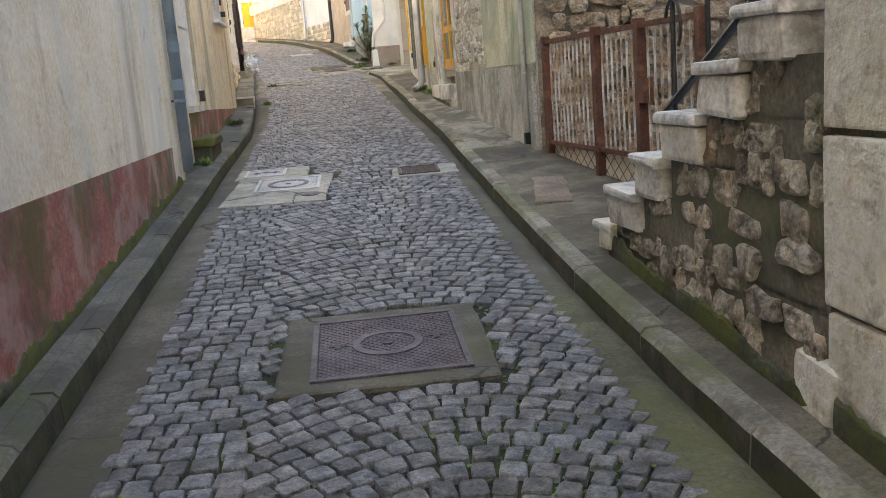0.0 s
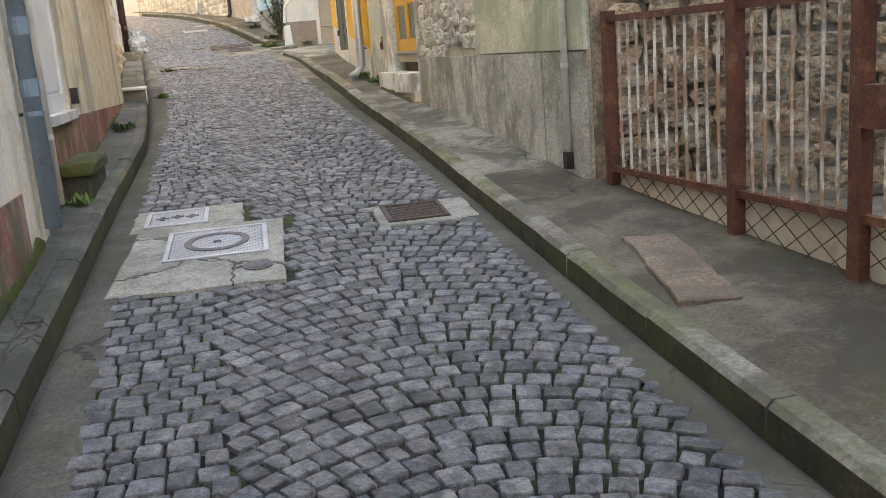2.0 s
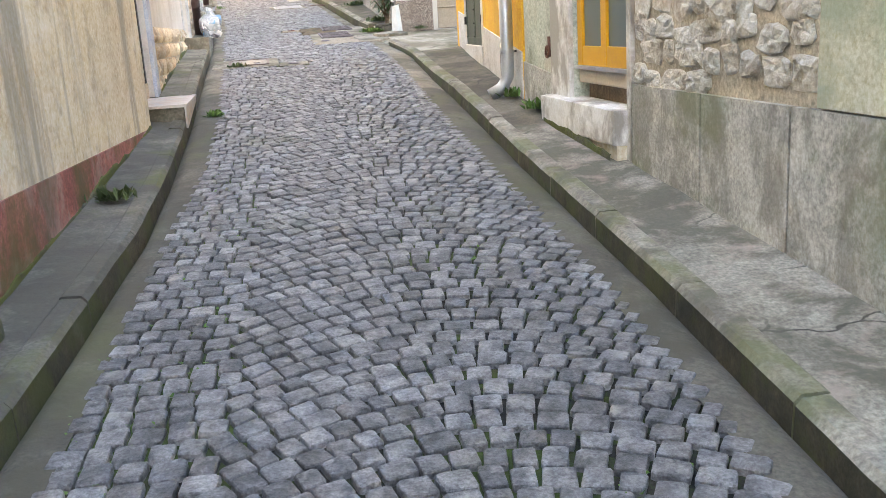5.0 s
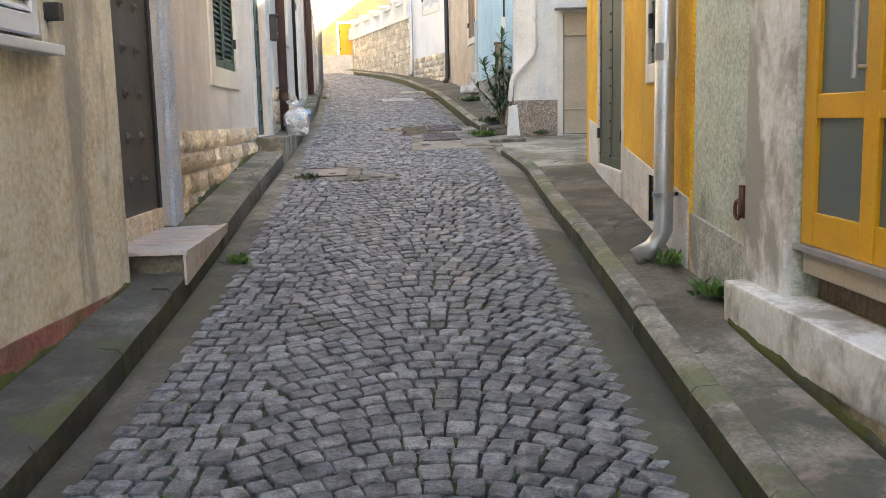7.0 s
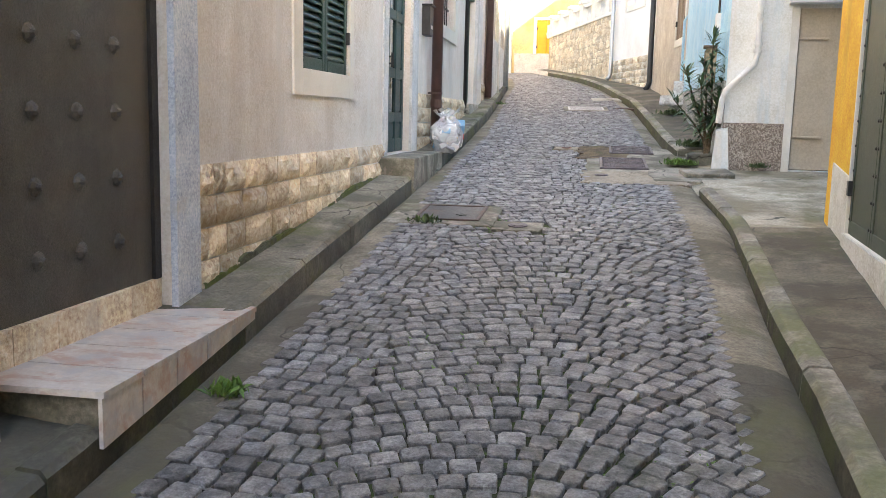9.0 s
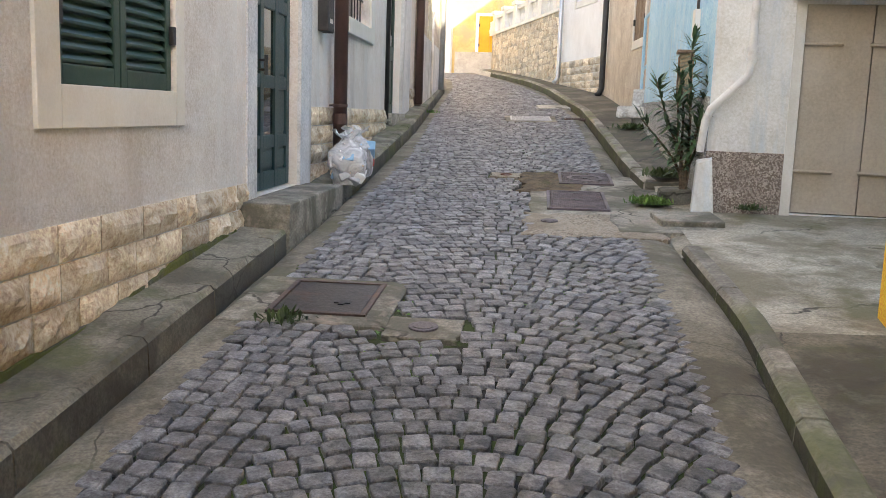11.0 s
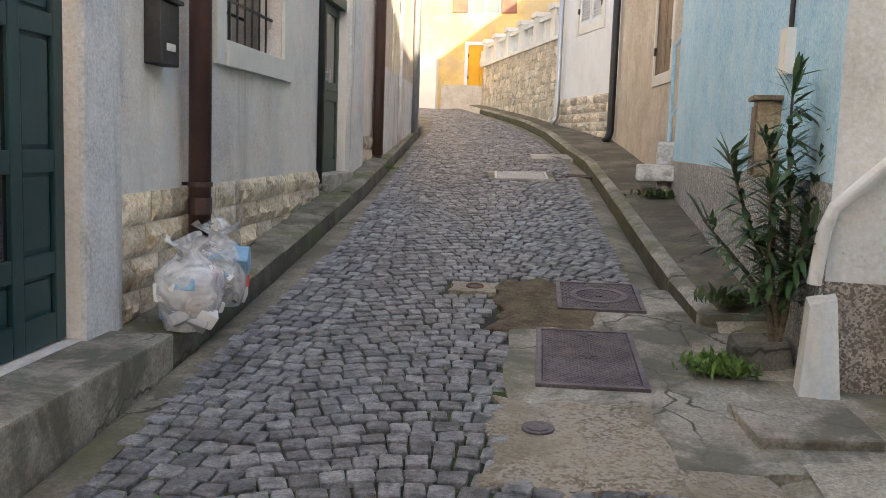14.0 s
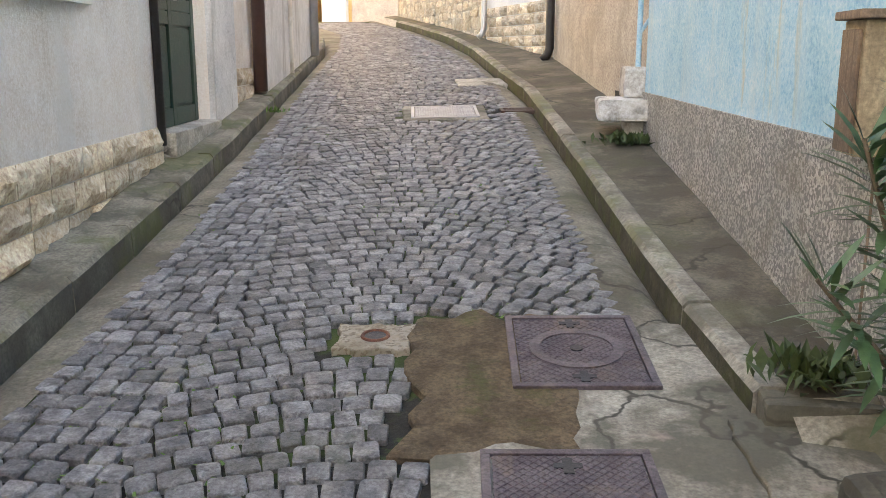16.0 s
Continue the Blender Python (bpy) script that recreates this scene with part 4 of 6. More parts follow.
def cover(x, y, hw, hl, turn, plate, rim, label, ring=0.0, slots=(), grid=0.05, up=0.0, category="manhole cover", name="manhole_cover"):
    """A cast cover in a raised frame, with a raised lattice and a ring."""
    t = thing(name, label, category)
    m = on_street(x, y, turn, up)
    f = Mesh()
    for a in ((-hw, hw, -hl, -hl + 0.03), (-hw, hw, hl - 0.03, hl), (-hw, -hw + 0.03, -hl + 0.031, hl - 0.031), (hw - 0.03, hw, -hl + 0.031, hl - 0.031)):
        f.soft_box(*a, -0.03, 0.006, 0.003, m)
    part("rim", f, rim, t)
    iw, il = hw - 0.036, hl - 0.036
    part("plate", Mesh().box(-iw, iw, -il, il, -0.03, 0.0, m), plate, t)
    if grid:
        g = Mesh()
        for i in np.arange(-iw - il, iw + il, grid):
            for sgn in (1, -1):
                lo, hi = max(-iw, -il - i), min(iw, il - i)
                if hi - lo > 0.03:
                    p, q = Vector((sgn * lo, lo + i, 0)), Vector((sgn * hi, hi + i, 0))
                    d = (q - p).normalized().cross(Vector((0, 0, 1))) * 0.004
                    g.add([m @ (p + d), m @ (q + d), m @ (q - d), m @ (p - d)] + [m @ (w + Vector((0, 0, 0.003))) for w in (p + d * 0.5, q + d * 0.5, q - d * 0.5, p - d * 0.5)], [(4, 5, 6, 7), (0, 1, 5, 4), (2, 3, 7, 6)])
        part("lattice", g, plate, t)
    if ring:
        r = Mesh()
        n = 36
        vs = []
        for rad, z in ((ring, 0.0), (ring, 0.007), (ring * 0.78, 0.007), (ring * 0.78, 0.0)):
            vs += [m @ Vector((rad * math.cos(a), rad * math.sin(a), z)) for a in np.arange(n) * 2 * math.pi / n]
        r.add(vs, [(q * n + i, q * n + (i + 1) % n, (q + 1) * n + (i + 1) % n, (q + 1) * n + i) for q in range(3) for i in range(n)])
        part("raised_ring", r, M_IRON, t)
        part("hub", Mesh().tube([m @ Vector((0, 0, 0)), m @ Vector((0, 0, 0.006))], 0.028, 12), M_BLACK, t)
    # black crosses laid on the plate, painting the darkness of lifting slots
    for sx, sy in slots:
        part("lifting_slot", Mesh().box(sx - 0.045, sx + 0.045, sy - 0.014, sy + 0.014, 0.0, 0.005, m).box(sx - 0.016, sx + 0.016, sy - 0.045, sy + 0.045, 0.0, 0.0055, m), M_BLACK, t)
    return t


pad("patch", 0.0, 4.23, 0.495, 0.53, 0, M_GUTTER, "cracked concrete collar round an iron cover", 0.002)
cover(0.015, 4.22, 0.365, 0.41, 1, M_IRON, M_IRON, "purple-brown rectangular cast iron manhole cover with ring", 0.17, [(-0.24, 0.02), (0.24, 0.04)], 0.04, 0.008)
pad("patch", 1.45, 7.17, 0.14, 0.5, -9, M_PATCH_PINK, "pinkish mortar patch on the brown pavement", rise_r(7.2) + 0.02, 0.03)
pad("patch", -0.86, 8.70, 0.47, 0.66, -2, M_PALE, "pale concrete slab round a steel cover", 0.004)
pad("patch", -1.0, 9.62, 0.37, 0.29, 0, M_PALE, "pale concrete slab round a small steel cover", 0.002)
cover(-0.79, 8.89, 0.31, 0.32, 0, M_STEEL, M_STEEL, "pale grey steel manhole cover with dark ring", 0.2, [], 0.035, 0.008)
cover(-1.075, 9.62, 0.21, 0.2, 0, M_STEEL, M_STEEL, "small pale grey steel cover with three slots", 0.0, [(-0.1, 0), (0, 0.02), (0.1, 0.0)], 0.03, 0.008)
pad("patch", 0.56, 9.09, 0.33, 0.26, 0, M_PALE, "broken concrete surround of a rusty drain", 0.0)
cover(0.5, 9.1, 0.205, 0.21, 0, M_RUSTPLATE, M_RUSTPLATE, "rusty brown square drain grate in the setts", 0.0, [], 0.05, 0.006, "drain grate", "drain_grate")
pad("patch", -1.80, 20.45, 0.44, 0.42, 5, M_CONC, "worn concrete round a sunken steel plate", 0.0)
cover(-1.76, 20.48, 0.27, 0.31, 5, M_DARKPLATE, M_RUSTPLATE, "sunken smooth rusty steel plate in a frame", 0.0, [(0.1, -0.1)], 0, 0.006)
pad("patch", -1.13, 20.10, 0.19, 0.16, 5, M_CONC, "small concrete block holding a valve cap", 0.003)


def valve(x, y, r, label, material):
    t = thing("valve_cap", label, "valve cap")
    m = on_street(x, y, 0, 0.008)
    part("ring", Mesh().tube([m @ Vector((0, 0, -0.01)), m @ Vector((0, 0, 0.004)), m @ Vector((0, 0, 0.005))], [r, r, r * 0.94], 20), material, t)
    part("lid", Mesh().tube([m @ Vector((0, 0, 0.0)), m @ Vector((0, 0, 0.008)), m @ Vector((0, 0, 0.009))], [r * 0.72, r * 0.72, r * 0.6], 20), M_IRON, t)


pad("patch", 0.1, 24.5, 0.2, 0.3, 6, M_CONC, "broken concrete at the end of the kerb", 0.03, 0.03)
valve(-1.13, 20.10, 0.075, "small round iron valve cap in concrete", M_IRON)
valve(-0.55, 8.3, 0.085, "round rusty valve cap in a concrete slab", M_IRON)
valve(-0.78, 23.03, 0.07, "small round iron valve cap among setts", M_IRON)
pad("patch", -0.44, 22.98, 0.52, 0.45, 6, M_ROUGHC, "gritty beige concrete patch in the street", 0.004, 0.12)
pad("patch", -0.47, 24.4, 0.62, 1.25, 7, M_CONC, "cracked concrete round two iron covers", 0.006, 0.04)
pad("patch", -0.97, 25.1, 0.3, 0.56, 7, M_DIRT, "bare brown earth beside an iron cover", 0.01, 0.16, None, "earth")
pad("patch", 0.1, 23.35, 0.40, 0.55, 7, M_CONC, "cracked concrete at the mouth of the drive", 0.012, 0.05)
cover(-0.63, 24.05, 0.27, 0.48, 6, M_IRON, M_IRON, "long purple-brown cast iron manhole cover", 0.0, [(0, 0), (0, 0.38)], 0.035, 0.016)
cover(-0.63, 25.33, 0.275, 0.345, 6, M_IRON, M_IRON, "cast iron manhole cover with raised ring", 0.19, [(0, 0.26), (0.0, -0.26)], 0.04, 0.016)
pad("patch", -1.47, 25.40, 0.16, 0.13, 5, M_ROUGHC, "broken concrete round a small open hole", 0.006, 0.04, (0.045, 0.035))
pad("patch", -1.86, 30.9, 0.42, 0.42, 9, M_CONC, "concrete round a pale steel cover", 0.002)
cover(-1.86, 30.9, 0.335, 0.33, 9, M_STEEL, M_STEEL, "pale steel manhole cover further up the street", 0.0, [], 0.05, 0.006)
cover(-1.13, 31.07, 0.18, 0.1, 9, M_RUSTPLATE, M_RUSTPLATE, "narrow rusty drain grate by the kerb", 0.0, [], 0.04, 0.004, "drain grate", "drain_grate")
pad("patch", -1.5, 33.2, 0.5, 0.3, 12, M_PALE, "pale concrete patch across the setts", 0.002)


def tuft(x, y, z, r, h, n, material, label, seed, category="weed"):
    """A clump of small leaves."""
    q = np.random.default_rng(seed)
    m = Mesh()
    for _ in range(n):
        a, e = q.uniform(0, 6.28), q.uniform(0.2, 1.4)
        b = Vector((x + q.normal() * r * 0.4, y + q.normal() * r * 0.4, z))
        d = Vector((math.cos(a) * math.cos(e), math.sin(a) * math.cos(e), math.sin(e)))
        ln = q.uniform(0.4, 1.0) * h
        s = d.cross(Vector((0, 0, 1))).normalized() * ln * q.uniform(0.12, 0.22)
        up = Vector((0, 0, ln * 0.12))
        m.add([b, b + d * ln * 0.5 + s + up, b + d * ln, b + d * ln * 0.5 - s + up], [(0, 1, 2), (0, 2, 3)])
    return tagged(part("weed", m, material), label, category, kind="stuff")


# ---- walls' pieces ----
def rock_faces(owner, wall, y0, y1, top, rows, row_h, seed, low):
    """Courses of rock-faced blocks under a level top, each with a chipped bulging front."""
    q = np.random.default_rng(seed)
    for r in range(rows):
        z1 = top - r * row_h
        y = y0
        while y < y1 - 0.05:
            ln = min(q.uniform(0.2, 0.46), y1 - y)
            if q.uniform() < 0.12:
                ln = min(0.14, y1 - y)
            ya, yb = y + 0.005, y + ln - 0.005
            y += ln
            if z1 < gz(ya) + low - 0.01 or yb - ya < 0.03:
                continue
            za, zb = z1 - row_h + 0.006, z1 - 0.003
            nx, nz = 9, 6
            o = q.uniform(0, 50)
            rowsv = []
            for j in range(nz):
                v = j / (nz - 1)
                row = []
                for i in range(nx):
                    u = i / (nx - 1)
                    edge = min(u, 1 - u, v * 0.7, (1 - v) * 0.7) * 4
                    n = 0.008
                    if edge > 0:
                        n += min(edge, 1) * (0.026 + 0.03 * noise.noise((u * 2.2 + o, v * 1.8, o)) + 0.018 * noise.noise((u * 6 + o, v * 5, o)))
                    row.append(wall.at(ya + (yb - ya) * u, max(n, 0.006), za + (zb - za) * v))
                rowsv.append(row)
            m = Mesh().sheet(rowsv)
            c = [wall.at(ya, 0.0, za), wall.at(yb, 0.0, za), wall.at(yb, 0.0, zb), wall.at(ya, 0.0, zb)]
            fr = [rowsv[0][0], rowsv[0][-1], rowsv[-1][-1], rowsv[-1][0]]
            m.add(c + fr, [(0, 1, 5, 4), (1, 2, 6, 5), (2, 3, 7, 6), (3, 0, 4, 7)])
            part("stone_block", m, M_STONE, owner)


rock_faces(hc, C, 17.53, 21.5, 2.18, 5, 0.176, 3, 0.1)
rock_faces(hc, D, 21.5, 21.7, 2.18, 2, 0.176, 4, 0.1)
rock_faces(hc, D, 23.53, 28.1, 2.73, 5, 0.176, 5, 0.1)
rock_faces(hc, D, 30.34, 31.25, 3.1, 3, 0.176, 6, 0.1)
rock_faces(hx, WW, 34.7, 37.6, 3.98, 5, 0.16, 8, 0.1)


def rubble(owner, wall, y0, y1, low, high, size, seed, material, single=True, cover_share=0.93, proud=0.05, name="stone"):
    """Uneven field stones in a mortar wall. low, high: heights by y."""
    q = np.random.default_rng(seed)
    joined = Mesh()
    z = min(low(y0), low(y1)) - 0.05
    while z < max(high(y0), high(y1)):
        h = size * q.uniform(0.6, 1.0)
        y = y0 - q.uniform(0, size * 0.5)
        while y < y1:
            w = size * q.choice([0.45, 0.7, 1.0, 1.35, 1.8])
            cy, cz = y + w / 2, z + h / 2 + q.uniform(-0.25, 0.25) * h
            y += w
            if not (y0 + 0.03 < cy < y1 - 0.03 and low(cy) < cz < high(cy)) or q.uniform() > cover_share:
                continue
            n = 12
            sx, sz = w / 2 * q.uniform(0.86, 1.0), h / 2 * q.uniform(0.86, 1.06)
            a0, o = q.uniform(0, 6), q.uniform(0, 90)
            rim = []
            for a in a0 + np.arange(n) * 2 * math.pi / n:
                c, sn = math.cos(a), math.sin(a)
                grow = 1 + 0.34 * noise.noise((c * 1.1 + o, sn * 1.1, 0)) + q.uniform(-0.13, 0.1)
                rim.append((cy + sx * math.copysign(abs(c) ** 0.6, c) * grow, cz + sz * math.copysign(abs(sn) ** 0.6, sn) * grow))
            rim = [(min(max(a, y0), y1), min(b, high(a) + 0.02)) for a, b in rim]
            p = proud * q.uniform(0.4, 1.2)
            ty, tz = q.uniform(-0.1, 0.1, 2)
            v = [wall.at(a, -0.02, b) for a, b in rim]
            for share, out in ((1.0, 0.35), (0.84, 0.85), (0.42, 1.0)):
                v += [wall.at(cy + (a - cy) * share, max(p * out + ((a - cy) * ty + (b - cz) * tz) * share + q.uniform(-0.35, 0.35) * proud * (share < 1), 0.002), cz + (b - cz) * share) for a, b in rim]
            v.append(wall.at(cy, p + q.uniform(-0.3, 0.3) * proud, cz))
            f = [(r * n + k, r * n + (k + 1) % n, (r + 1) * n + (k + 1) % n, (r + 1) * n + k) for r in (0, 1, 2) for k in range(n)] + [(3 * n + k, 3 * n + (k + 1) % n, 4 * n) for k in range(n)]
            if single:
                part(name, Mesh().add(v, f), material, owner)
            else:
                joined.add(v, f)
        z += h * 0.95
    if not single:
        tagged(part("stones", joined, material, owner), "", "", kind="stuff")


rubble(hg, GW, 11.28, 13.28, const(1.62), const(4.2), 0.2, 11, M_RUBBLE_WHITE, True, 1.0, 0.03)
# the sun lamp misses this face; its golden light is in the stone colour
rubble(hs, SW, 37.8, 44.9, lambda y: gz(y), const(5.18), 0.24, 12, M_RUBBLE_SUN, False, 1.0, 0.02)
rubble(hq, Q, -1.0, 2.2, lambda y: gz(y) + 0.1, const(2.4), 0.3, 13, M_RUBBLE_GREY, True, 0.9, 0.025)

# grey house: cement panels below
ys = [9.02, 9.73, 10.58, 11.44, 12.31, 13.28]
for a, b in zip(ys, ys[1:]):
    part("cement_panel", GW.box(Mesh(), a + 0.009, b - 0.009, 0.0, 0.035, gz(a) - 0.1, 1.59), M_DADO_GREY, hg)

# rough ashlar corner
for za, zb, y1, n in ((-0.1, 0.26, 2.74, 0.05), (0.26, 0.66, 2.76, 0.03), (0.67, 1.24, 2.78, 0.035), (1.25, 1.86, 2.77, 0.03), (1.87, 2.4, 2.78, 0.03), (2.41, 3.0, 2.76, 0.03)):
    m = Q.place(y1, 0, 0)
    part("ashlar_block", Mesh().soft_box(0.0, 0.62, -0.28, n, za + 0.006, zb - 0.006, 0.012, m, 0.012), M_ASHLAR, hq)
part("ashlar_block", Mesh().soft_box(-0.2, 0.1, -0.2, 0.045, 0.1, 0.47, 0.05, Q.place(2.78, 0, 0), 0.03), M_ASHLAR, hq)

# ---- outdoor stair ----
stair = thing("outdoor_stair", "outdoor stone stair with rubble flank and worn treads", "stair")
TREADS = [(5.33, 5.02, 0.60), (5.09, 4.58, 0.84), (4.63, 4.22, 1.05), (4.22, 3.73, 1.27), (3.76, 3.33, 1.49), (3.37, 2.97, 1.69)]
part("flank_wall", ST.box(Mesh(), 2.78, 5.16, -0.9, 0.0, -0.1, 0.50), M_MORTAR, stair)
for (ya, yb, zt), zlow in zip(TREADS[1:], (0.5, 0.62, 0.83, 1.05, 1.27)):
    part("flank_wall", ST.box(Mesh(), 2.78, ya - 0.04, -0.9, 0.0, zlow, zt - 0.2), M_MORTAR, stair)


def stair_top(y):
    for ya, yb, zt in TREADS[::-1]:
        if y < ya - 0.03:
            return zt - 0.22
    return 0.4


rubble(stair, ST, 2.80, 5.12, lambda y: gz(y) + 0.1, stair_top, 0.17, 21, M_RUBBLE_GREY, True, 0.74, 0.022)
for i, (ya, yb, zt) in enumerate(TREADS):
    m = Mesh()
    w = ya - yb
    fr = ST.place(yb, 0, 0)
    m.soft_box(0.0, w, -0.95, 0.075, zt - 0.055, zt, 0.02, fr, 0.016)
    m.soft_box(0.03, w - 0.03, -0.93, 0.055, zt - (0.22 if i else 0.16), zt - 0.05, 0.03, fr, 0.02)
    part("tread", m, M_STEPSTONE if i else M_ASHLAR, stair)
rail = thing("stair_railing", "black wrought iron stair railing with scrolls", "railing")
rail_pts = [ST.at(yy, -0.12, zz) for yy, zz in ((4.55, 1.25), (4.3, 1.36), (3.4, 1.78), (2.8, 2.06))]
part("handrail", Mesh().tube(rail_pts, 0.022, 8), M_BLACK, rail)
part("handrail", Mesh().tube([p + Vector((0, 0, 0.75)) for p in rail_pts[1:]], 0.02, 8), M_BLACK, rail)
for yy, zz in ((4.42, 1.05), (4.0, 1.27), (3.6, 1.49), (3.2, 1.69)):
    part("baluster", Mesh().tube([ST.at(yy, -0.12, zz - 0.03), ST.at(yy, -0.12, zz + 1.1)], 0.013, 8), M_BLACK, rail)
    sc = [ST.at(yy + 0.1 * math.sin(a), -0.12, zz + 0.62 + 0.13 * math.cos(a)) for a in np.linspace(-2.4, 1.2, 12)]
    part("scroll", Mesh().tube(sc, 0.009, 6), M_BLACK, rail)

# ---- iron gate and the yard behind ----
GT = Wall((1.80, 8.85), (2.17, 5.75), -1)
gate = thing("iron_fence", "rusty red steel fence with chipped white bars", "fence")
POSTS = [8.80, 7.50, 6.64, 5.70]
for yy in POSTS:
    part("post", GT.box(Mesh(), yy - 0.035, yy + 0.035, -0.035, 0.035, gz(yy) + 0.05, 1.83), M_RUST, gate)
for ya, yb in ((7.535, 8.765), (6.675, 7.465), (5.735, 6.605)):
    part("top_rail", GT.box(Mesh(), ya, yb, -0.02, 0.02, 1.76, 1.80), M_RUST, gate)
    part("lower_rail", GT.box(Mesh(), ya, yb, -0.02, 0.02, 0.80, 0.84), M_RUST, gate)
    n = int(round((yb - ya) / 0.105))
    for k in range(1, n):
        yy = ya + (yb - ya) * k / n
        jit = rng.uniform(-0.008, 0.008)
        part("bar", Mesh().tube([GT.at(yy, 0, 0.84), GT.at(yy + jit, 0.004, 1.3), GT.at(yy, 0, 1.77)], 0.009, 6), M_BAR, gate)
    mesh = Mesh()
    d = 0.075
    z0, z1 = gz(ya) + 0.1, 0.80
    for i in np.arange(ya - 1.0, yb + 1.0, 0.17):
        for sgn in (1, -1):
            p = [(i, z0), (i + sgn * (z1 - z0) * 1.4, z1)]
            a, b = p
            if sgn * (b[0] - a[0]) > 0 and max(a[0], b[0]) > ya and min(a[0], b[0]) < yb:
                def clip(pt, other):
                    yy = min(max(pt[0], ya), yb)
                    u = (yy - pt[0]) / (other[0] - pt[0])
                    return (yy, pt[1] + u * (other[1] - pt[1]))
                a2, b2 = clip(a, b), clip(b, a)
                mesh.tube([GT.at(a2[0], 0.004 * sgn, a2[1]), GT.at(b2[0], 0.004 * sgn, b2[1])], 0.003, 5, False)
    part("mesh_panel", mesh, M_RUST, gate, "rusty diamond wire mesh")
part("lock_box", GT.box(Mesh(), 6.49, 6.6, -0.03, 0.05, 1.22, 1.4), M_RUST, gate)
lining = thing("white_board", "dirty white board lining behind the wire mesh", "board")
part("board", GT.box(Mesh(), 5.75, 8.76, -0.05, -0.03, 0.3, 0.8), M_BOARD, lining)
YS = Wall((1.80, 8.98), (7.5, 8.6), 1)
YS.n = Vector((0, -1, 0))
yard = house("wall_yard", "rubble side wall of the old house in the yard")
rubble(yard, YS, 1.85, 4.6, const(0.55), const(3.0), 0.21, 31, M_RUBBLE_BROWN, True, 1.0, 0.018)
m = Mesh()
m.box(1.76, 8, 8.985, 9.2, 0.2, 7.2)
part("wall", m, M_MORTAR_B, yard)
part("back_wall", Mesh().box(7.5, 7.8, 2.6, 9.0, -0.2, 6.5), M_MORTAR_B, yard)


# ---- pipes ----
def downpipe(label, wall, y, n, z0, z1, r, material, kick=0.0, clips=(), joints=(), name="downpipe", lean=0.0):
    t = thing(name, label, "downpipe")
    pts = [wall.at(y + lean, n, z1), wall.at(y, n, z0 + (0.16 if kick else 0))]
    if kick:
        pts += [wall.at(y, n + kick * 0.35, z0 + 0.06), wall.at(y, n + kick, z0)]
    part("pipe", Mesh().tube(pts, r, 14), material, t, smooth=True)
    for z in clips:
        part("bracket", Mesh().tube([wall.at(y, n, z - 0.014), wall.at(y, n, z + 0.014)], r * 1.12, 14), material, t)
        part("wall_hook", wall.box(Mesh(), y - 0.01, y + 0.01, 0.0, n, z - 0.01, z + 0.01), M_BLACK, t)
    for z in joints:
        part("joint", Mesh().tube([wall.at(y, n, z - 0.05), wall.at(y, n, z + 0.05)], r * 1.07, 14), material, t)
    return t


downpipe("slate-blue painted downpipe on the cream house", A, 8.92, 0.08, 0.82, 8.0, 0.052, M_PIPEBLUE, 0, (1.5, 3.0), (2.0, 1.65))
downpipe("thin white plastic pipe against the tan wall", B, 9.78, 0.04, 0.84, 6.0, 0.022, M_PIPEWHITE, 0, (1.3,), (), lean=0.1)
downpipe("dark brown downpipe beside the rubbish bags", D, 24.42, 0.11, 2.05, 8.0, 0.068, M_PIPEBROWN, 0, (2.75, 4.2), (2.62,))
downpipe("dark green-black cable pipe by the old door", D, 28.0, 0.03, 2.6, 8.0, 0.03, M_BLACK)
downpipe("dark red-brown downpipe between two houses", D, 31.2, 0.1, 2.85, 8.0, 0.07, M_PIPEBROWN)
downpipe("thin white pipe on the grey house", EW, 32.95, 0.04, 3.0, 5.4, 0.025, M_PIPEWHITE)
downpipe("grey downpipe at the bend", EW, 34.9, 0.08, 3.2, 8.0, 0.06, M_PIPEZINC)
downpipe("thin white pipe on the cement-panelled wall", GW, 9.26, 0.06, 0.9, 5.0, 0.026, M_PIPEWHITE, 0, (1.5,))
part("wall_bracket", GW.box(Mesh(), 9.23, 9.29, 0.035, 0.09, 0.78, 0.9), M_BLACK, hg)
downpipe("galvanised downpipe with kicked-out foot on yellow wall", Y, 16.1, 0.10, 1.36, 7.4, 0.06, M_PIPEZINC, 0.17, (1.75, 3.6), (2.6,))
downpipe("black downpipe at the corner of the white house", BE, 34.45, 0.09, 3.15, 8.6, 0.06, M_BLACK, 0.1)
downpipe("pale downpipe at the end of the white house", WW, 37.5, 0.09, 3.5, 9.0, 0.05, M_PIPEZINC, 0.1)
bent = thing("bent_downpipe", "white clay downpipe with diagonal foot", "downpipe")
part("pipe", Mesh().tube([(0.75, 23.76, 7.8), (0.76, 23.76, 3.22), (0.735, 23.755, 3.1), (0.46, 23.77, 2.82), (0.425, 23.78, 2.72), (0.40, 23.79, 2.46)], 0.033, 16), M_PIPEWHITE, bent)
for z in (3.32, 3.24):
    part("bracket", Mesh().tube([(0.76, 23.76, z - 0.015), (0.76, 23.76, z + 0.015)], 0.046, 14), M_PIPEWHITE, bent)


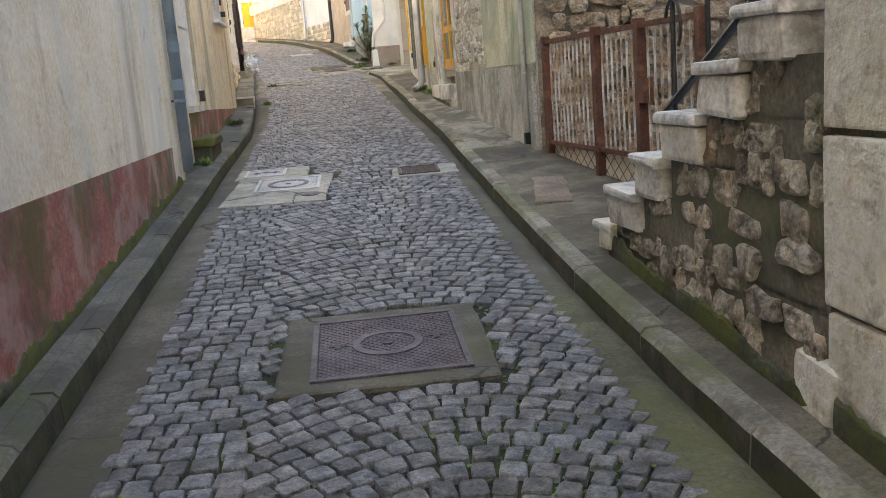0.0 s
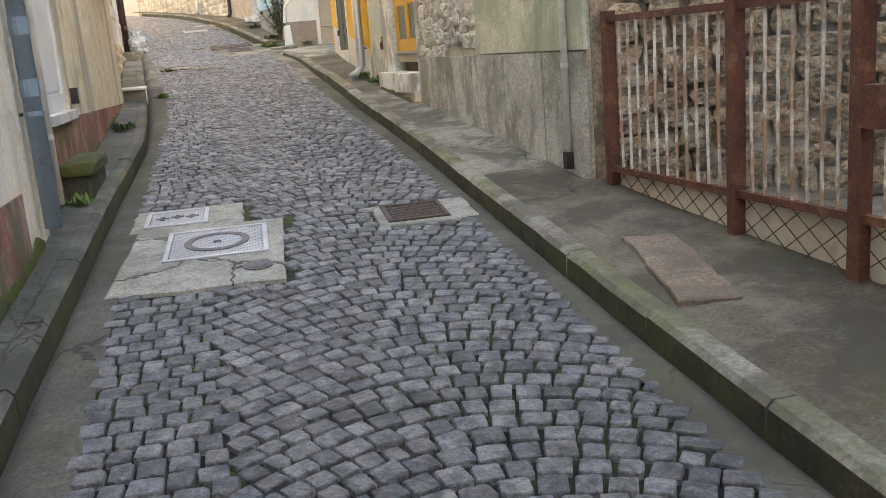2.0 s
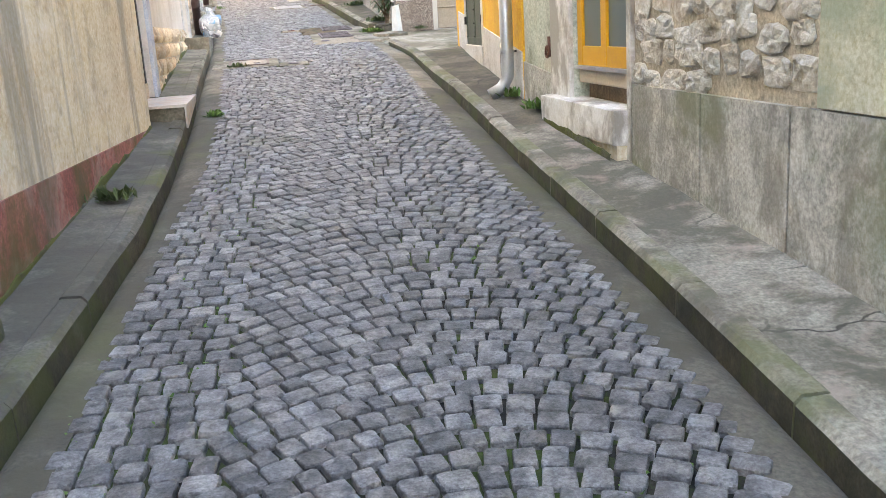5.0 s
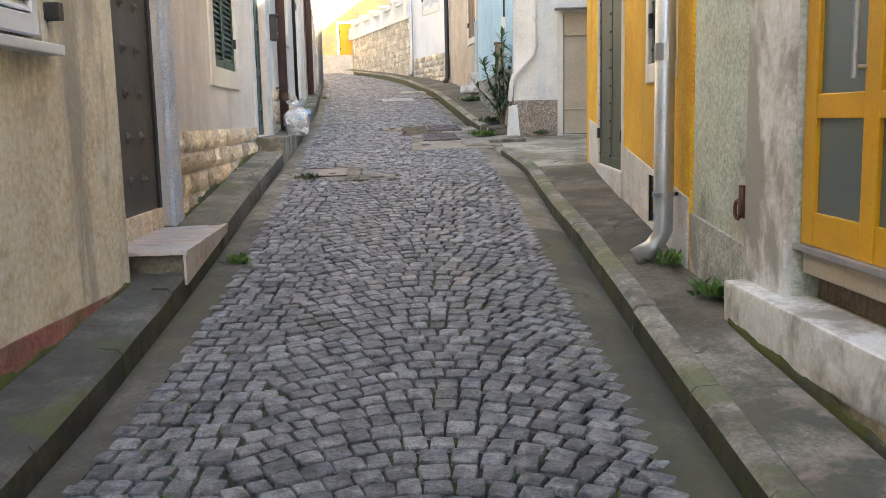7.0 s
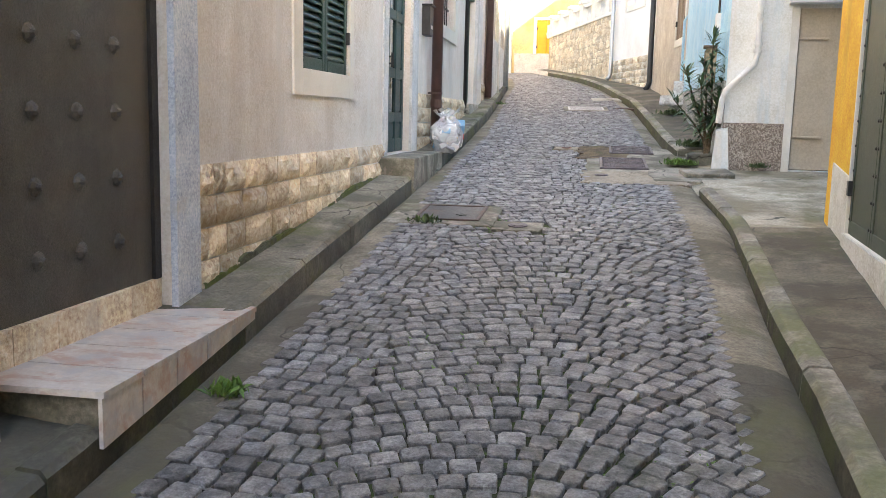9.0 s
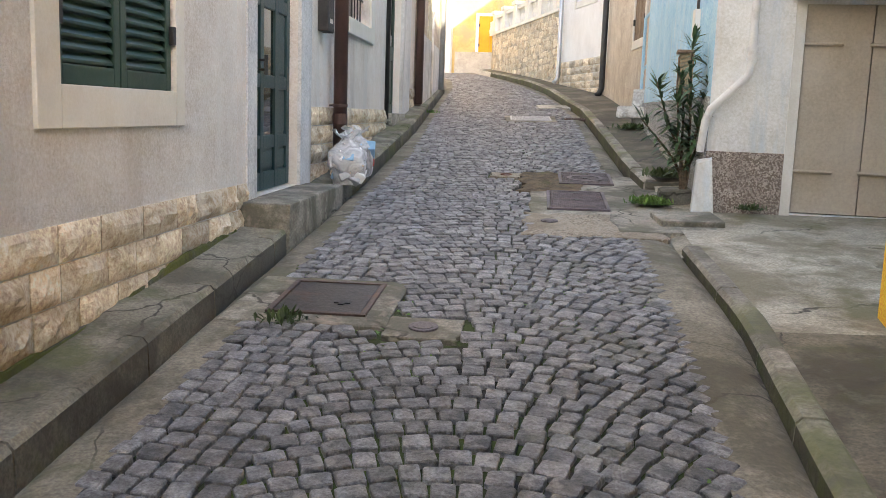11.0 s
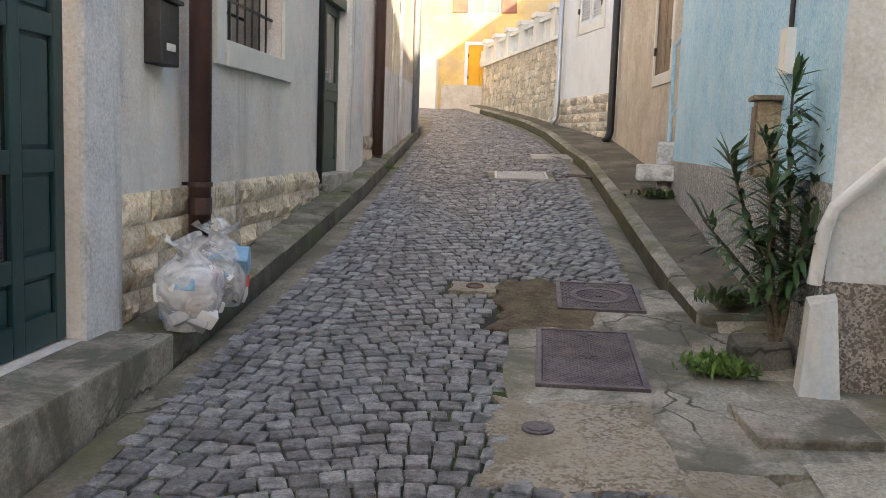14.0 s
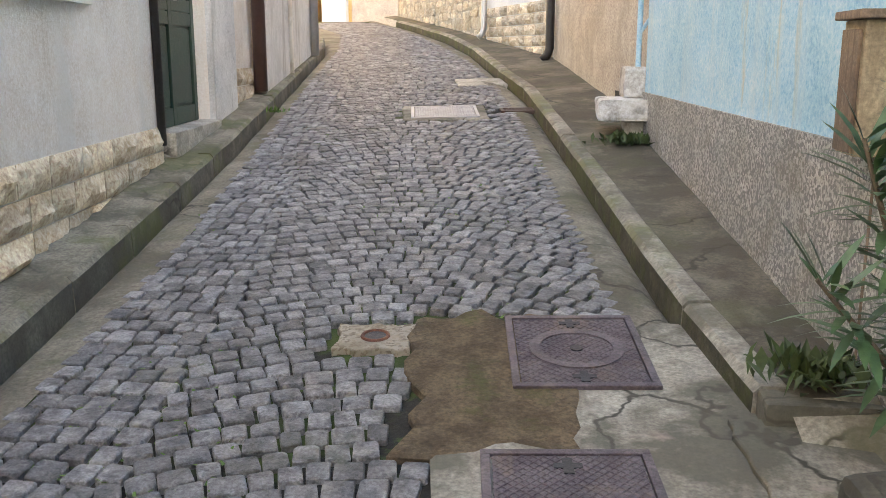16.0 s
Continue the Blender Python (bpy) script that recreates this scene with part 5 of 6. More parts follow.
# ---- doors and windows ----
def panel_door(label, wall, y0, y1, z0, z1, n, material, cols, rows, glazed=(), glass_mat=None, name="door", thick=0.05, split=True, handle=None, stile=0.09):
    """A framed door: stiles, rails and sunk panels; glazed names (column, row) cells of glass."""
    t = thing(name, label, "door")
    xs, zs = np.linspace(y0, y1, cols + 1), ([z0] + [z0 + (z1 - z0) * r for r in rows] + [z1])
    part("backing", wall.box(Mesh(), y0, y1, n - thick, n - 0.028, z0, z1), material, t)
    for i in range(cols + 1):
        w = stile / 2 if 0 < i < cols else stile
        a = xs[i] if i == 0 else xs[i] - w
        b = xs[i] if i == cols else xs[i] + w
        part("stile", Mesh().soft_box(0, b - a, 0, 0.028, 0, z1 - z0, 0.006, wall.place(a, n - 0.028, z0)), material, t)
    for i in range(cols):
        a, b = xs[i] + (stile if i == 0 else stile / 2) + 0.001, xs[i + 1] - (stile if i == cols - 1 else stile / 2) - 0.001
        for j, z in enumerate(zs):
            h0, h1 = (z, z + 0.14) if j == 0 else ((z - 0.09, z) if j == len(zs) - 1 else (z - 0.05, z + 0.05))
            part("rail", Mesh().soft_box(0, b - a, 0, 0.026, 0, h1 - h0, 0.005, wall.place(a, n - 0.028, h0)), material, t)
        for j in range(len(zs) - 1):
            lo, hi = zs[j] + (0.14 if j == 0 else 0.05), zs[j + 1] - (0.09 if j == len(zs) - 2 else 0.05)
            if (i, j) in glazed:
                part("pane", wall.box(Mesh(), a, b, n - 0.0275, n - 0.02, lo, hi), glass_mat, t)
            else:
                part("panel", Mesh().soft_box(0.02, b - a - 0.02, 0, 0.014, 0.02, hi - lo - 0.02, 0.007, wall.place(a, n - 0.028, lo)), material, t)
    if handle:
        hy, hz0, hz1, hm = handle
        part("handle", Mesh().tube([wall.at(hy, n + 0.045, hz0), wall.at(hy, n + 0.045, hz1)], 0.014, 8).tube([wall.at(hy, n - 0.01, hz0 + 0.04), wall.at(hy, n + 0.045, hz0 + 0.04)], 0.01, 8).tube([wall.at(hy, n - 0.01, hz1 - 0.04), wall.at(hy, n + 0.045, hz1 - 0.04)], 0.01, 8), hm, t)
    return t


def louvre_window(label, wall, y0, y1, z0, z1, n, material, surround=None, sur=0.18, slats=True, sill=True, name="window_shutters", frame_n=0.02, studs=False):
    """A pair of closed shutters in an opening with a painted surround."""
    t = thing(name, label, "window shutters")
    if surround:
        for a, b, c, d in ((y0 - sur, y0, z0 - sur, z1 + sur), (y1, y1 + sur * 0.6, z0 - sur, z1 + sur), (y0, y1, z0 - sur, z0), (y0, y1, z1, z1 + sur)):
            part("surround", Mesh().soft_box(0, b - a, 0, frame_n + 0.1, c - z0, d - z0, 0.006, wall.place(a, -0.1, z0)), surround, t)
    mid = (y0 + y1) / 2
    for a, b in ((y0 + 0.004, mid - 0.004), (mid + 0.004, y1 - 0.004)):
        leaf = Mesh()
        w = b - a
        for p in ((0, 0.06, 0, z1 - z0), (w - 0.06, w, 0, z1 - z0), (0.061, w - 0.061, 0, 0.09), (0.061, w - 0.061, z1 - z0 - 0.08, z1 - z0)):
            leaf.soft_box(p[0], p[1], 0, 0.04, p[2], p[3], 0.005, wall.place(a, n - 0.02, z0))
        lf = part("leaf", leaf, material, t)
        if slats:
            k = int((z1 - z0 - 0.18) / 0.055)
            for i in range(k):
                zz = z0 + 0.1 + i * 0.055
                part("slat", Mesh().hexa([wall.at(a + 0.058, n - 0.015, zz + 0.03), wall.at(b - 0.058, n - 0.015, zz + 0.03), wall.at(b - 0.058, n + 0.012, zz), wall.at(a + 0.058, n + 0.012, zz), wall.at(a + 0.058, n - 0.015, zz + 0.045), wall.at(b - 0.058, n - 0.015, zz + 0.045), wall.at(b - 0.058, n + 0.012, zz + 0.013), wall.at(a + 0.058, n + 0.012, zz + 0.013)]), material, lf)
        else:
            part("board", wall.box(Mesh(), a + 0.055, b - 0.055, n - 0.015, n + 0.012, z0 + 0.085, z1 - 0.075), material, lf)
        part("backing", wall.box(Mesh(), a, b, n - 0.035, n - 0.022, z0, z1), material, lf)
        for zz in (z0 + 0.3, z1 - 0.3):
            ye = a if a < mid - 0.1 and b < mid + 0.01 else b
            part("hinge", Mesh().soft_box(-0.03, 0.03, 0, 0.03, -0.05, 0.05, 0.006, wall.place(ye, n + 0.018, zz)), M_BLACK, lf)
        if studs:
            for zz in np.arange(z0 + 0.1, z1, 0.16):
                for yy in (a + 0.03, b - 0.03):
                    part("rivet", Mesh().tube([wall.at(yy, n + 0.02, zz), wall.at(yy, n + 0.028, zz)], [0.012, 0.006], 6), M_BLACK, lf)
    return t


# tan house: white door, block step, white shutters
panel_door("white painted door set in the tan wall", B, 10.08, 11.15, 1.43, 3.5, -0.02, M_WHITEPAINT, 1, [0.45], name="white_door")
part("door_sill", B.box(Mesh(), 10.02, 11.2, 0.0, 0.05, 1.36, 1.43), M_GREYSTONE, hb)
part("shutter_catch", B.box(Mesh(), 11.26, 11.32, 0.0, 0.06, 1.47, 1.6), M_BLACK, hb)
block = thing("block_step", "moss-grown concrete block step below the white door", "step")
part("block", Mesh().soft_box(-0.02, 0.82, 0.0, 0.21, 0.6, 1.0, 0.03, B.place(10.15, 0.0, 0), 0.025), M_ALGAE_SHADE, block, "dark damp concrete body")
part("cap_slab", Mesh().soft_box(-0.06, 0.86, 0.0, 0.25, 0.985, 1.08, 0.025, B.place(10.15, 0.0, 0), 0.02), M_MOSSY, block, "slab covered in yellow-green moss")
louvre_window("white louvred window shutters on the tan wall", B, 13.78, 14.78, 2.66, 4.05, -0.01, M_WHITEPAINT, None)
part("window_sill", Mesh().soft_box(-0.06, 1.12, -0.1, 0.09, 0, 0.05, 0.008, B.place(13.74, 0, 2.57)), M_WHITEPAINT, hb)
part("shutter_catch", B.box(Mesh(), 14.86, 14.92, 0.0, 0.07, 2.74, 2.82), M_BLACK, hb)

# studded metal door over tiled steps
stud = thing("studded_door", "dark sheet metal door with rows of studs", "door")
part("leaf", SD.box(Mesh(), 15.78, 17.25, -0.05, 0.0, 1.62, 3.75), M_STUD, stud)
part("frame", SD.box(Mesh(), 17.2, 17.26, 0.0, 0.02, 1.62, 3.75), M_BLACK, stud)
for yy in np.arange(16.0, 17.2, 0.3):
    for zz in np.arange(1.85, 3.7, 0.3):
        part("stud", Mesh().tube([SD.at(yy, 0.0, zz), SD.at(yy, 0.008, zz), SD.at(yy, 0.018, zz), SD.at(yy, 0.034, zz)], [0.042, 0.038, 0.02, 0.012], 8), M_STUD, stud)
tstep = thing("tiled_step", "doorstep clad in pink veined marble tiles", "step")
edge = Wall((-1.84, 15.92), (-2.005, 17.45), 1)
core = Mesh().hexa([Vector(p) for p in ((-2.5, 15.95, 1.1), (-1.865, 15.95, 1.1), (-2.03, 17.40, 1.1), (-2.6, 17.40, 1.1), (-2.5, 15.95, 1.445), (-1.865, 15.95, 1.445), (-2.03, 17.40, 1.445), (-2.6, 17.40, 1.445))])
part("core", core, M_MORTAR, tstep)
cuts = np.linspace(15.92, 17.42, 6)
for a, b in zip(cuts, cuts[1:]):
    m = Mesh()
    lo, hi = a + 0.003, b - 0.003
    edge.box(m, lo + 0.003, hi - 0.003, -0.62, 0.012, 1.447, 1.472)
    edge.box(m, lo + 0.003, hi - 0.003, -0.012, 0.004, gz(lo) + 0.03, 1.446, gz(hi) + 0.03, 1.446)
    part("tile", m, M_MARBLE, tstep)
for a, b in zip(np.linspace(15.8, 17.24, 6), np.linspace(15.8, 17.24, 6)[1:]):
    part("riser_tile", SD.box(Mesh(), a + 0.003, b - 0.003, 0.0, 0.03, 1.47, 1.62), M_STONE, tstep)

# stone-based house
louvre_window("dark green louvred shutters in a cream surround", C, 19.25, 20.46, 2.78, 4.3, -0.03, M_DKGREEN, M_TRIM, 0.19)
panel_door("dark teal panelled double door with glass strip", D, 21.93, 23.14, 2.07, 4.4, -0.07, M_TEAL, 3, [0.16, 0.36, 0.62, 0.85], ((1, 1), (1, 2), (1, 3)), M_DARKGLASS, "front_door", handle=(22.28, 2.95, 3.1, M_BLACK))
step = thing("landing", "worn concrete landing before the teal door", "step")
part("slab", Mesh().soft_box(0.0, 1.85, -0.05, 0.355, 1.6, 2.055, 0.015, D.place(21.56, 0, 0), 0.006), M_CONC, step)
mb = thing("letter_box", "black metal letter box on the wall", "letter box")
part("body", Mesh().soft_box(0, 0.26, 0, 0.10, 0, 0.34, 0.01, D.place(23.86, 0.0, 3.42)), M_BLACK, mb)
part("lid", Mesh().soft_box(-0.01, 0.27, 0, 0.125, 0.341, 0.365, 0.006, D.place(23.86, 0.0, 3.42)), M_BLACK, mb)
part("name_plate", D.box(Mesh(), 23.93, 24.05, 0.101, 0.104, 3.5, 3.54), M_TRIM, mb)
win = thing("barred_window", "barred window with a pale stone surround", "window")
for a, b, c, d, n in ((24.96, 25.14, 3.52, 5.4, 0.03), (26.63, 26.9, 3.52, 5.4, 0.03), (25.14, 26.63, 3.52, 3.69, 0.05), (25.14, 26.63, 5.21, 5.4, 0.03)):
    part("surround", Mesh().soft_box(0, b - a, 0, n, 0, d - c, 0.006, D.place(a, 0, c)), M_TRIM, win)
part("pane", D.box(Mesh(), 25.15, 26.62, -0.22, -0.2, 3.70, 5.2), M_DARKGLASS, win)
for k in range(1, 8):
    yy = 25.15 + 1.47 * k / 8
    part("bar", Mesh().tube([D.at(yy, -0.08, 3.7), D.at(yy, -0.08, 5.2)], 0.009, 6), M_BLACK, win)
for zz in (4.0, 4.5, 5.0):
    part("crossbar", D.box(Mesh(), 25.15, 26.62, -0.09, -0.075, zz, zz + 0.02), M_BLACK, win)
panel_door("old dark green carved double door, upper part grilled", D, 28.12, 29.46, 2.68, 4.5, -0.1, M_DKGREEN, 2, [0.46, 0.52], ((0, 2), (1, 2)), M_DARKGLASS, "old_door", handle=(28.8, 3.65, 3.8, M_STEEL))
part("transom", D.box(Mesh(), 28.12, 29.46, -0.12, -0.02, 4.5, 4.62), M_DKGREEN, hc)
part("fanlight", D.box(Mesh(), 28.12, 29.46, -0.12, -0.1, 4.62, 5.0), M_DARKGLASS, hc)
part("threshold", Mesh().soft_box(-0.02, 1.36, -0.1, 0.1, 2.5, 2.68, 0.01, D.place(28.12, 0, 0)), M_PALE, hc)
part("old_opening", EW.box(Mesh(), 32.2, 33.0, 0.0, 0.02, 4.05, 4.95), M_PLASTER_B, he)

# ---- rubbish bags ----
def film_material():
    m = bpy.data.materials.new("thin_white_film")
    m.use_nodes = True
    nt = m.node_tree
    b = nt.nodes["Principled BSDF"]
    b.inputs["Base Color"].default_value = (0.8, 0.82, 0.84, 1)
    b.inputs["Roughness"].default_value = 0.25
    tc = nt.nodes.new("ShaderNodeNewGeometry")
    nt.links.new(ramp(nt, noise_node(nt, tc.outputs["Position"], 7.0, 4.0, 0.6, 1.0), [(0.36, (0.26, 0.26, 0.26)), (0.66, (0.74, 0.74, 0.74))]), b.inputs["Alpha"])
    bp = nt.nodes.new("ShaderNodeBump")
    bp.inputs["Strength"].default_value, bp.inputs["Distance"].default_value = 0.8, 0.02
    nt.links.new(noise_node(nt, tc.outputs["Position"], 18.0, 4.0, 0.6, 1.5), bp.inputs["Height"])
    nt.links.new(bp.outputs[0], b.inputs["Normal"])
    return m


M_FILM = film_material()
M_SCRAPS = [surface("scrap_" + n, c, tuple(v * 1.1 for v in c), 8, 0.6, 0.2, 50) for n, c in (("white", (0.7, 0.7, 0.7)), ("blue", (0.2, 0.36, 0.52)), ("red", (0.5, 0.06, 0.05)), ("grey", (0.35, 0.36, 0.38)), ("tan", (0.45, 0.36, 0.25)))]


def rubbish_bag(x, y, z, r, h, seed, label):
    t = thing("rubbish_bag", label, "rubbish bag", "bags by the downpipe")
    q = np.random.default_rng(seed)
    n, rows = 28, []
    for j in range(17):
        v = j / 16
        prof = r * min(0.72 + 0.9 * v, 1.05 - 0.1 * v, max(0.2, 3.4 * (0.86 - v) + 0.2)) if v < 0.86 else r * (0.2 + 0.5 * (v - 0.86) / 0.14)
        row = []
        for k in range(n + 1):
            a = 2 * math.pi * (k % n) / n
            w = 1 + 0.18 * noise.noise((math.cos(a) * 1.6 + seed, math.sin(a) * 1.6, v * 2.5)) + 0.08 * noise.noise((math.cos(a) * 4 + seed, math.sin(a) * 5, v * 7))
            if v > 0.7:
                w += 0.12 * math.sin(a * 7 + seed)
            row.append((x + math.cos(a) * prof * w, y + math.sin(a) * prof * w, z + h * v + (0.03 * math.sin(a * 3 + seed) if j == 16 else 0)))
        rows.append(row)
    part("film", Mesh().sheet(rows), M_FILM, t, smooth=True)
    for k in range(46):
        a, v, d = q.uniform(0, 6.28), q.uniform(0.14, 0.62), q.uniform(0.3, 0.8)
        c = Matrix.Translation((x + math.cos(a) * r * d, y + math.sin(a) * r * d, z + h * v)) @ Euler(q.uniform(0, 3, 3)).to_matrix().to_4x4()
        s = q.uniform(0.024, 0.064, 3)
        part("scrap", Mesh().soft_box(-s[0], s[0], -s[1], s[1], -s[2], s[2], 0.012, c), M_SCRAPS[(0, 0, 1, 3, 2, 0, 4)[k % 7]], t)
    return t


rubbish_bag(-2.70, 23.66, gz(23.66) + 0.115, 0.178, 0.47, 3, "full translucent white rubbish bag tied at the top")
rubbish_bag(-2.77, 24.16, gz(24.16) + 0.115, 0.185, 0.46, 8, "second translucent white rubbish bag behind the first")

# ---- old house door, yellow house ----
panel_door("orange-yellow double door with frosted glass panes", K, 13.39, 14.49, 1.67, 3.75, -0.03, M_WARMYELLOW, 2, [0.28, 0.8], ((0, 0), (0, 1), (0, 2), (1, 0), (1, 1), (1, 2)), M_FROST, "yellow_door", handle=(13.99, 2.35, 2.95, M_PIPEZINC), stile=0.11)
part("threshold", K.box(Mesh(), 13.385, 14.495, -0.12, 0.0, 1.645, 1.668), M_STEEL, hg)
part("beam", Mesh().soft_box(0.0, 1.08, -0.1, -0.035, 1.54, 1.643, 0.012, K.place(13.4, 0, 0), 0.008), M_GREIGE, hg)
part("recess", K.box(Mesh(), 13.385, 14.495, -0.3, -0.12, 1.425, 1.64), M_OLDWOOD, hg)
part("under_sill", K.box(Mesh(), 13.37, 14.95, 0.0, 0.1, 0.8, 1.2), M_PLASTER_B, hg)
sillt = thing("door_sill", "worn whitewashed stone sill below the yellow door", "door sill")
part("slab", Mesh().soft_box(0, 1.6, -0.1, 0.13, 0, 0.24, 0.02, K.place(13.36, 0, 1.19), 0.02), M_WHITEWASH, sillt)
ring = thing("iron_ring", "rusty iron hitching ring on the pier", "iron ring")
part("plate", K.box(Mesh(), 15.0, 15.06, 0.0, 0.03, 1.72, 1.88), M_RUST, ring)
part("ring", Mesh().tube([K.at(15.03 + 0.035 * math.sin(a), 0.045, 1.76 + 0.045 * math.cos(a)) for a in np.linspace(0, 6.28, 14)], 0.009, 6), M_RUST, ring)
louvre_window("dull green metal shutters with white surround", Y, 16.35, 17.1, 2.58, 3.9, -0.03, M_SHUTTER, M_TRIM, 0.13, False, studs=True)
louvre_window("tall dull green riveted metal door shutters", Y, 18.27, 19.72, 1.76, 4.0, -0.02, M_SHUTTER, M_TRIM, 0.05, False, studs=True, name="shutter_door")
part("threshold", Y.box(Mesh(), 18.2, 19.8, -0.1, 0.03, 1.4, 1.75), M_DADO_PINK, hy)
vent = thing("vent_grille", "black metal cellar vent grille in the dado", "vent")
part("backing", Y.box(Mesh(), 16.45, 17.05, -0.08, -0.06, 1.48, 1.81), M_BLACK, vent)
for zz in np.arange(1.50, 1.8, 0.045):
    part("slat", Y.box(Mesh(), 16.46, 17.04, -0.03, 0.0, zz, zz + 0.018), M_BLACK, vent)
for yy in (16.46, 16.75, 17.02):
    part("bar", Y.box(Mesh(), yy, yy + 0.02, 0.001, 0.012, 1.48, 1.81), M_BLACK, vent)

# ---- white and blue house ----
wd = thing("metal_door", "faded beige metal double door", "door")
for a, b in ((1.18, 1.70), (1.71, 2.24)):
    leaf = part("leaf", WH.box(Mesh(), a, b, -0.06, -0.02, 1.98, 3.7), M_GREIGE, wd)
    for zz in (2.33, 3.38):
        part("strap", Mesh().tube([WH.at(a - 0.03, -0.005, zz), WH.at(a + 0.3, -0.005, zz)], 0.014, 8), M_GREIGE, leaf)
for a, b in ((1.09, 1.17), (2.25, 2.33)):
    part("frame", WH.box(Mesh(), a, b, 0.0, 0.02, 1.95, 3.72), M_TRIM, wd)
hood = thing("door_hood", "thin pale slab over the beige door", "canopy")
part("slab", WH.box(Mesh(), 1.05, 2.5, -0.1, 0.22, 3.74, 3.80), M_WHITEPAINT, hood)
but = thing("corner_stone", "whitewashed leaning guard stone at the house corner", "guard stone")
part("stone", Mesh().hexa([Vector(p) for p in ((0.35, 23.69, 1.85), (0.55, 23.71, 1.85), (0.55, 23.845, 1.85), (0.35, 23.845, 1.85), (0.385, 23.75, 2.36), (0.505, 23.77, 2.40), (0.505, 23.845, 2.42), (0.38, 23.845, 2.39))]), M_WHITE, but)
slab = thing("stone_slab", "loose cracked stone slab at the corner", "stone slab")
part("slab", Mesh().soft_box(-0.28, 0.22, -0.22, 0.22, -0.08, 0.07, 0.015, on_street(0.33, 23.3, 12, -0.01), 0.02), M_CONC, slab)
kb = thing("corner_block", "grey concrete lump at the foot of the shrub", "stone block")
part("block", Mesh().soft_box(-0.15, 0.14, -0.1, 0.16, -0.1, 0.1, 0.05, on_street(0.24, 24.15, 8, 0.05), 0.03), M_DARKPAVE, kb)
mbx = thing("meter_box", "tan weathered cabinet with a lid on a post", "cabinet")
part("post", Mesh().box(0.33, 0.38, 24.98, 25.03, 2.0, 2.9), M_OLDWOOD, mbx)
part("body", Mesh().soft_box(0.23, 0.48, 24.9, 25.12, 2.92, 3.36, 0.01), M_PLYBOX, mbx)
part("side_door", Mesh().soft_box(0.218, 0.23, 24.92, 25.10, 2.93, 3.33, 0.004), M_OLDWOOD, mbx)
part("lid", Mesh().soft_box(0.2, 0.5, 24.86, 25.14, 3.361, 3.39, 0.006), M_OLDWOOD, mbx)
cable = thing("wall_cable", "black cable and white box on the blue wall", "cable")
part("cable", Mesh().tube([BL.at(24.75, 0.02, 7.5), BL.at(24.75, 0.02, 3.5)], 0.014, 6), M_BLACK, cable)
part("box", BL.box(Mesh(), 24.7, 24.85, 0.0, 0.05, 3.5, 3.75), M_PIPEWHITE, cable)

ste = thing("stone_steps", "two rough stone steps against the blue house", "steps")
part("step", Mesh().soft_box(-0.42, 0.05, 28.95, 29.55, 2.74, 2.9, 0.03, None, 0.03), M_STEPSTONE, ste)
part("support", Mesh().soft_box(-0.2, 0.05, 29.1, 29.6, 2.45, 2.75, 0.03, None, 0.03), M_STEPSTONE, ste)
part("step", Mesh().soft_box(-0.22, 0.12, 29.2, 29.7, 2.9, 3.14, 0.025, None, 0.02), M_STEPSTONE, ste)
br = thing("blue_handrail", "blue painted pipe handrail above the steps", "railing")
part("post", Mesh().tube([(-0.1, 29.35, 3.1), (-0.1, 29.35, 4.15)], 0.022, 8), M_BLUE, br)
part("rail", Mesh().tube([(-0.1, 29.35, 4.15), (0.02, 29.25, 4.3)], 0.02, 8), M_BLUE, br)
part("brace", Mesh().tube([(-0.1, 29.35, 3.4), (0.02, 29.25, 3.6)], 0.015, 8), M_BLUE, br)
louvre_window("old brown wooden shutters with pale surround", BE, 30.3, 31.3, 3.98, 5.3, -0.02, M_OLDWOOD, M_TRIM, 0.14, False)
# no opening is cut: a black slab gives the cellar hole's darkness
part("cellar_hole", BE.box(Mesh(), 30.2, 30.75, 0.0, 0.02, 2.72, 2.9), M_BLACK, hz)
louvre_window("white louvred shutters on the white house", WW, 35.5, 36.7, 5.25, 6.8, -0.02, M_WHITEPAINT, M_TRIM, 0.14)

# ---- top of the street ----
bal = thing("balustrade", "cream balustrade with capped posts on the garden wall", "balustrade")
part("coping", SW.box(Mesh(), 37.8, 44.9, -0.3, 0.04, 5.2, 5.27), M_TRIM, bal)
for yy in np.arange(38.2, 44.9, 1.3):
    part("post", SW.box(Mesh(), yy, yy + 0.3, -0.28, 0.0, 5.27, 5.85), M_TRIM, bal)
    part("cap", SW.box(Mesh(), yy - 0.05, yy + 0.35, -0.33, 0.05, 5.85, 5.95), M_TRIM, bal)
    for k in range(1, 5):
        p = SW.at(yy + 0.3 + k * 0.2, -0.14, 5.27)
        part("baluster", Mesh().tube([p, p + Vector((0, 0, 0.15)), p + Vector((0, 0, 0.3)), p + Vector((0, 0, 0.45))], [0.05, 0.07, 0.04, 0.05], 8), M_TRIM, bal)
part("rail", SW.box(Mesh(), 37.8, 44.9, -0.24, -0.04, 5.72, 5.8), M_TRIM, bal)
louvre_window("ochre yellow shutters in a white frame", FA, -5.42, -4.68, 4.68, 5.92, -0.03, M_WARMYELLOW, M_WHITEPAINT, 0.1, False)
fw = thing("far_window", "bright window with white frame between open shutters", "window")
part("pane", FA.box(Mesh(), -5.45, -4.5, -0.15, -0.13, 6.85, 8.6), M_FROST, fw)
